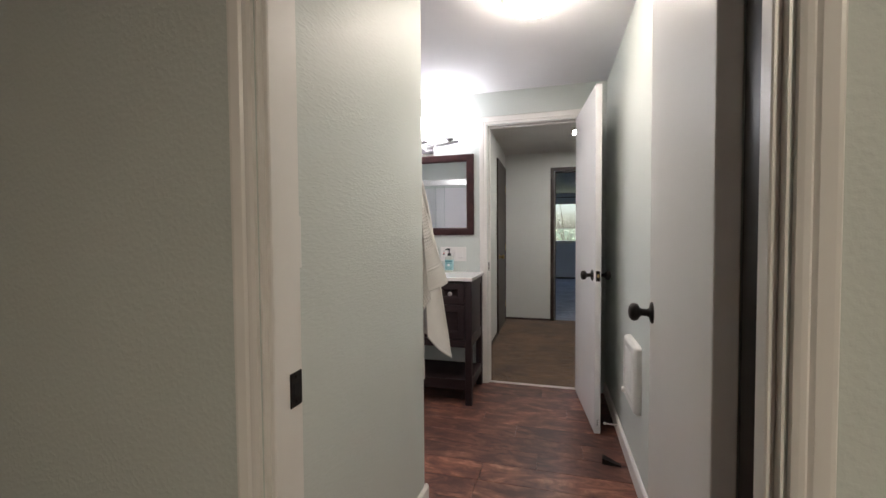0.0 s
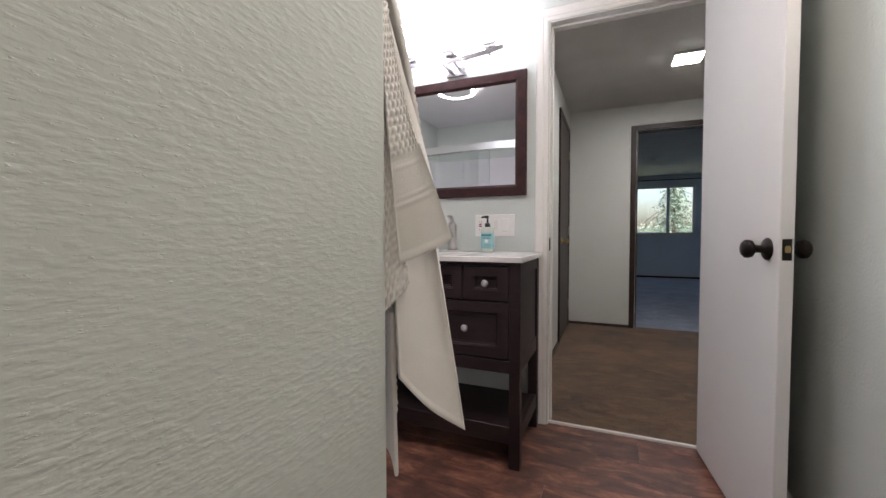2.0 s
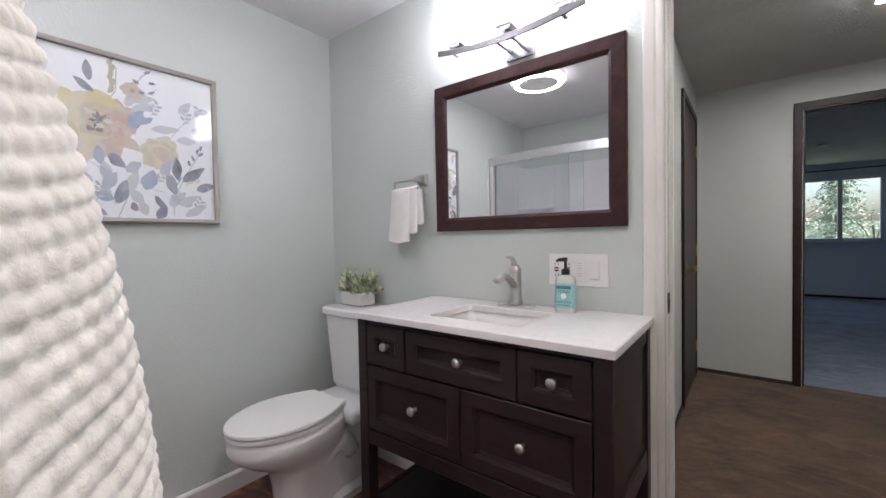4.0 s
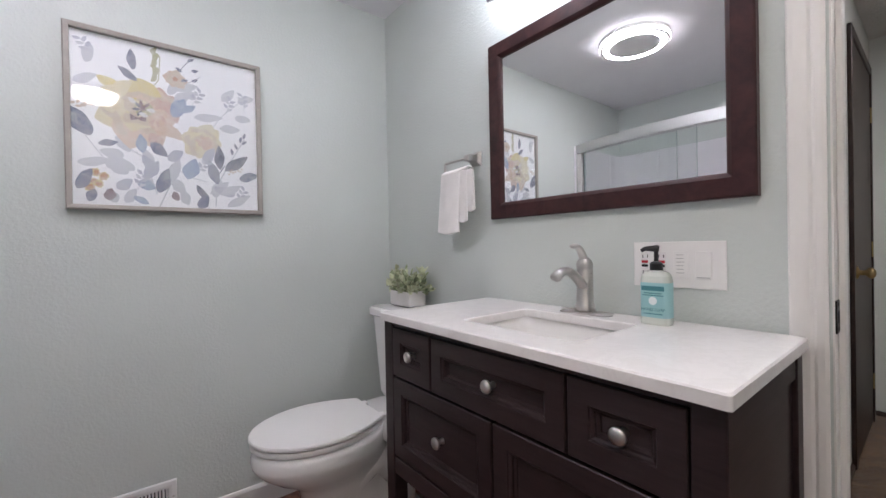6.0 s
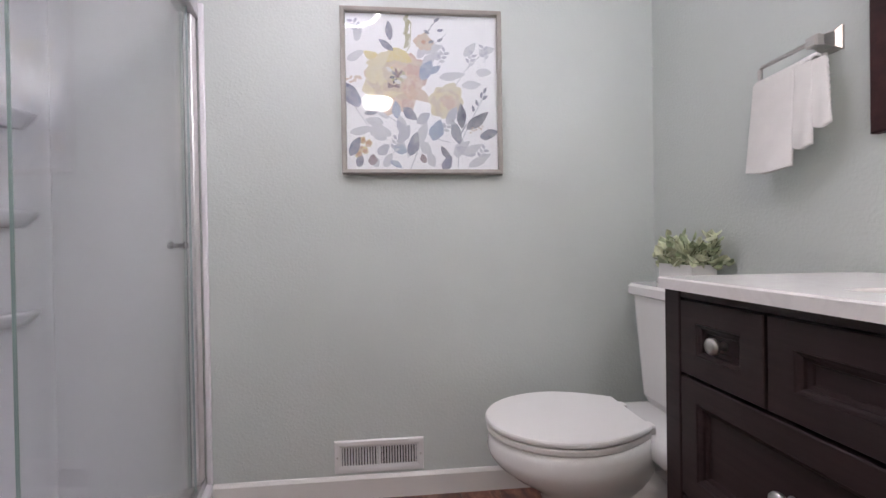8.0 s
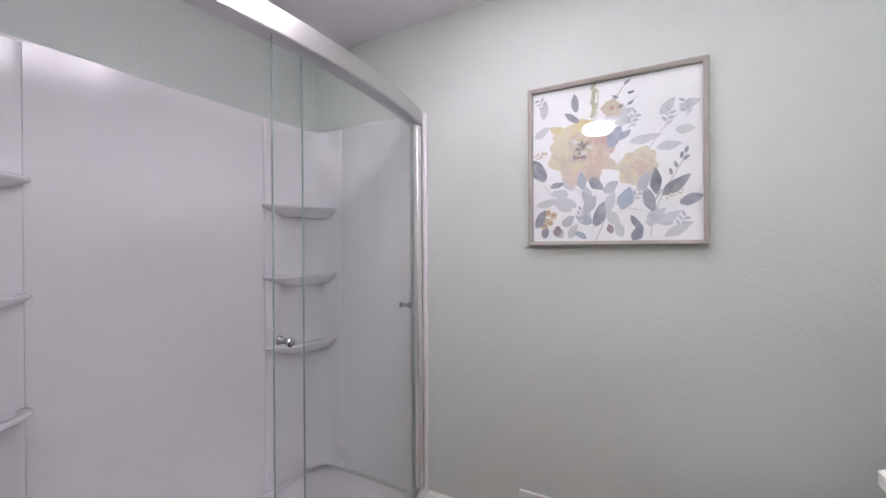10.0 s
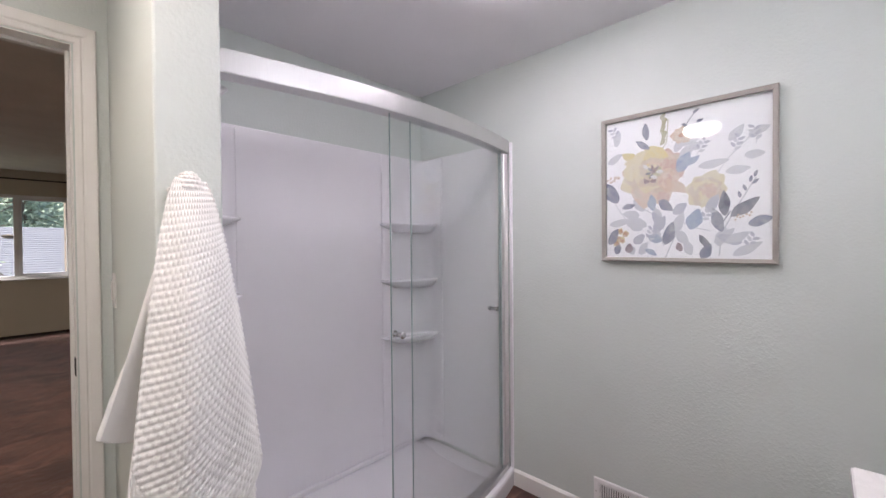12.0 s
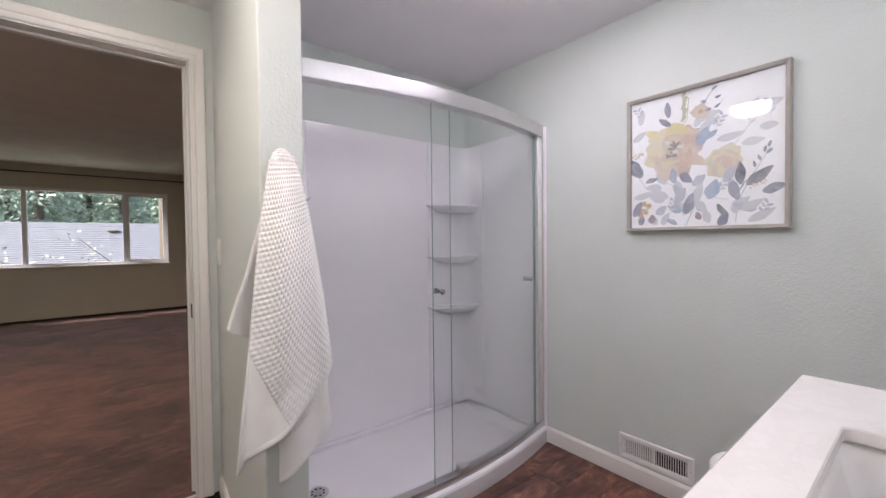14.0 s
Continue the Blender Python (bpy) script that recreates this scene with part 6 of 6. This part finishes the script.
        return (0.036 - 0.022 * r * math.sin(e) * math.cos(a), 2.350 + 0.020 * r * math.sin(e) * math.sin(a), 1.390 + 0.034 * math.cos(e))
    part("crown", cloth(crown, 64, 36, 0.004, 0.004, 0.0135, (0.18, 0.07)), TOWEL, t, smooth=True)
    t.matrix_basis = t.matrix_basis @ at(0.021, -0.027, 0.042)


bath_towel()


# ---- outside ----
GRASS = surface("grass", (0.105, 0.12, 0.07), 0.95, var=0.4, vscale=0.6)
SHINGLE = surface("grey_roof_shingle", (0.115, 0.117, 0.135), 0.9, var=0.2, vscale=4)
SIDING = surface("grey_siding", (0.30, 0.30, 0.30), 0.8, var=0.05)
BARK = surface("bark", (0.11, 0.085, 0.065), 0.95, var=0.3, vscale=9, bumps=((14, 0.8, 0.03),))
NEEDLE = surface("conifer_needles", (0.26, 0.32, 0.25), 0.9, var=0.45, vscale=1.3)
BROADLEAF = surface("broad_leaves", (0.48, 0.50, 0.40), 0.8, var=0.5, vscale=2.0)
GROUND_Z = -2.6
ground = structure(part("ground", boxes((-400, 400, -400, 400, GROUND_Z - 0.3, GROUND_Z)), GRASS), "grassy ground reaching to the horizon", "ground")


def neighbour_house():
    h = thing("neighbour_house", (2, -21, GROUND_Z), "neighbouring house with a long grey shingle roof", "house")
    x0, x1, y0, y1 = -14, 18, -27, -14.5
    eave, ridge = -0.6, 2.15
    ym = (y0 + y1) / 2
    part("wall", boxes((x0 + 0.5, x1 - 0.5, y0 + 0.5, y1 - 0.6, GROUND_Z, eave)), SIDING, h)
    roof = part("roof", loft([[Vector((x, y1, eave)), Vector((x, ym, ridge)), Vector((x, y0, eave)), Vector((x, y0 + 0.1, eave - 0.15)), Vector((x, ym, ridge - 0.2)), Vector((x, y1 - 0.1, eave - 0.15))] for x in (x0, x1)]), SHINGLE, h)
    n = 34
    me = None
    for i in range(n):
        f0, f1 = i / n, (i + 1) / n
        ya, za = y1 + (ym - y1) * f0, eave + (ridge - eave) * f0
        yb, zb = y1 + (ym - y1) * f1, eave + (ridge - eave) * f1
        bm = loft([[Vector((x, ya + 0.02, za - 0.005)), Vector((x, ya + 0.02, za + 0.016)), Vector((x, yb, zb + 0.012)), Vector((x, yb, zb - 0.01))] for x in (x0, x1)])
        part("shingle_course", bm, SHINGLE, roof)
    part("roof_vent", lathe([(0.18, 0), (0.18, 0.2), (0.24, 0.24), (0, 0.3)], at(0.8, -19.8, 1.55), 14), BARK, roof)


neighbour_house()


def conifer_mesh(rng, height, spread):
    bm = bmesh.new()
    for k in range(95):
        z = height * (0.06 + 0.93 * (k / 95))
        r = spread * (1 - (z / height) ** 1.3) * rng.uniform(0.65, 1.1) + 0.1
        for b in range(5):
            a = rng.uniform(0, 2 * math.pi)
            droop = rng.uniform(0.25, 0.6)
            for j in range(11):
                q = 0.2 + 0.8 * j / 10
                c = Vector((math.cos(a) * r * q, math.sin(a) * r * q, z - droop * r * q * q * 0.7))
                s = rng.uniform(0.14, 0.34) * (1.2 - 0.5 * q)
                d1 = Vector((rng.uniform(-1, 1), rng.uniform(-1, 1), rng.uniform(-0.9, 0.1))).normalized() * s
                d2 = d1.cross(Vector((rng.uniform(-1, 1), rng.uniform(-1, 1), rng.uniform(-1, 1)))).normalized() * s * 0.45
                bm.faces.new([bm.verts.new(c - d2), bm.verts.new(c + d1 * 1.3), bm.verts.new(c + d2 + d1 * 0.2)])
    return bm


def conifer(x, y, s, rz, rng):
    t = thing("conifer_tree", (0, 0, 0), "tall dark green conifer with drooping boughs", "tree", group="conifers outside")
    part("trunk", lathe([(0.34, 0), (0.26, 3), (0.14, 9), (0.03, 15.5)], None, 12), BARK, t)
    part("crown", conifer_mesh(rng, 16.0, 3.1), NEEDLE, t)
    for k in range(14):
        a, z = rng.uniform(0, 6.28), rng.uniform(2, 11)
        part("limb", tube([(0, 0, z), (math.cos(a) * 1.0, math.sin(a) * 1.0, z - 0.1), (math.cos(a) * 2.0, math.sin(a) * 2.0, z - 0.6)], [0.05, 0.035, 0.012], 6), BARK, t)
    t.matrix_basis = pose(x, y, GROUND_Z, 0, 0, rz) @ Matrix.Scale(s, 4)
    return t


rng = random.Random(11)
c1 = conifer(-4.0, -32.0, 1.0, 0, rng)
for x, y, rz in ((-10, -34, 40), (0.5, -33.5, 100), (4.5, -31.5, 160), (9, -34, 220), (14, -32, 280), (19, -35, 20), (-16, -33, 75), (2.5, -38, 310), (7, -39, 120), (12, -39, 200), (-7, -39, 250), (-2.5, -40, 10), (23, -33, 130), (28, -36, 60)):
    copy_thing(c1, pose(x, y, GROUND_Z, 0, 0, rz))
for x, y, rz in ((-9, 48, 33), (7.0, 54, 200), (15, 50, 260)):
    copy_thing(c1, pose(x, y, GROUND_Z, 0, 0, rz))


def broadleaf(x, y, h, seed, leaves, label):
    rg = random.Random(seed)
    t = thing("small_tree", (x, y, GROUND_Z), label, "tree", group="garden trees outside")
    part("trunk", tube([(x, y, GROUND_Z), (x + 0.05, y, GROUND_Z + h * 0.3), (x - 0.04, y + 0.05, GROUND_Z + h * 0.55)], [0.07, 0.055, 0.04], 10), BARK, t)
    bm = bmesh.new()
    for k in range(16):
        a = 2 * math.pi * k / 16 + rg.uniform(-0.2, 0.2)
        z0 = GROUND_Z + h * rg.uniform(0.3, 0.55)
        ln = h * rg.uniform(0.25, 0.5)
        e = Vector((x + math.cos(a) * ln * 0.75, y + math.sin(a) * ln * 0.5, z0 + ln * rg.uniform(0.45, 1.0)))
        m = Vector((x, y, z0)).lerp(e, 0.5) + Vector((0, 0, 0.1 * ln))
        part("limb", tube([(x, y, z0), m, e], [0.028, 0.018, 0.006], 6), BARK, t)
        for j in range(leaves):
            q = rg.uniform(0.35, 1.1)
            c = Vector((x, y, z0)).lerp(e, q) + Vector((rg.gauss(0, 0.16), rg.gauss(0, 0.16), rg.gauss(0, 0.14)))
            s = rg.uniform(0.035, 0.075)
            d1 = Vector((rg.uniform(-1, 1), rg.uniform(-1, 1), rg.uniform(-0.7, 0.5))).normalized() * s
            d2 = d1.cross(Vector((rg.uniform(-1, 1), rg.uniform(-1, 1), 1))).normalized() * s * 0.5
            bm.faces.new([bm.verts.new(c), bm.verts.new(c + d1 + d2), bm.verts.new(c + 2 * d1), bm.verts.new(c + d1 - d2)])
    part("crown", bm, BROADLEAF, t, "light green sparse leaves")


broadleaf(1.7, -9.6, 4.2, 3, 70, "small tree with sparse light green leaves")
broadleaf(-0.1, -10.4, 4.3, 5, 60, "small tree with sparse light green leaves")
broadleaf(1.4, 24.5, 6.2, 8, 26, "leafy light green garden tree")
broadleaf(4.4, 25.5, 6.4, 9, 26, "leafy light green garden tree")
broadleaf(-2.2, 26.5, 6.0, 10, 24, "leafy light green garden tree")
bigtrunk = thing("fir_trunk", (-0.42, -8.2, GROUND_Z), "rough bark trunk of a tall fir near the window", "tree")
part("trunk", tube([(-0.42, -8.2, GROUND_Z), (-0.41, -8.2, 2), (-0.40, -8.2, 8)], [0.2, 0.17, 0.13], 14), BARK, bigtrunk)
backdrop = structure(part("backdrop", boxes((-120, 120, -90, -89.5, GROUND_Z, 14), (-120, 120, 90, 90.5, GROUND_Z, 2.6)), NEEDLE), "far wooded hillside", "backdrop")


# ---- bathroom floor planks ----
def planks():
    floor = bpy.data.objects["floor_bathroom"]
    W, L, g = 0.151, 1.22, 0.0012
    cache = {}

    def piece(x0, x1, y0, y1):
        key = (round(x1 - x0, 3), round(y1 - y0, 3))
        if key not in cache:
            bm = boxes((0, key[0] - g, 0, key[1] - g, -0.0072, 0.0), bev=0.0012)
            me = bpy.data.meshes.new("plank")
            bm.to_mesh(me)
            bm.free()
            me.materials.append(PLANK)
            cache[key] = me
        ob = new("plank", cache[key])
        ob.parent = floor
        ob.matrix_basis = at(x0, y0, 0)
    rg = random.Random(21)
    y = SOUTH - 0.018
    row = 0
    while y < NORTH + 0.022:
        y1 = min(y + W, NORTH + 0.022)
        left = WEST + 0.001 if y1 > 2.02 else WING_W
        x = WEST - rg.uniform(0.1, 1.1)
        while x < EAST:
            a, b = max(x, left), min(x + L, EAST - 0.001)
            inside = y < SOUTH or y1 > NORTH
            if inside:
                lo, hi = (ENTRY_L, ENTRY_R) if y < SOUTH else (HALL_L, HALL_R)
                a, b = (max(a, lo), min(b, hi)) if (y < SOUTH) else (a, b)
            if b - a > 0.01:
                piece(a, b, y, y1)
            x += L
        y += W
        row += 1


planks()
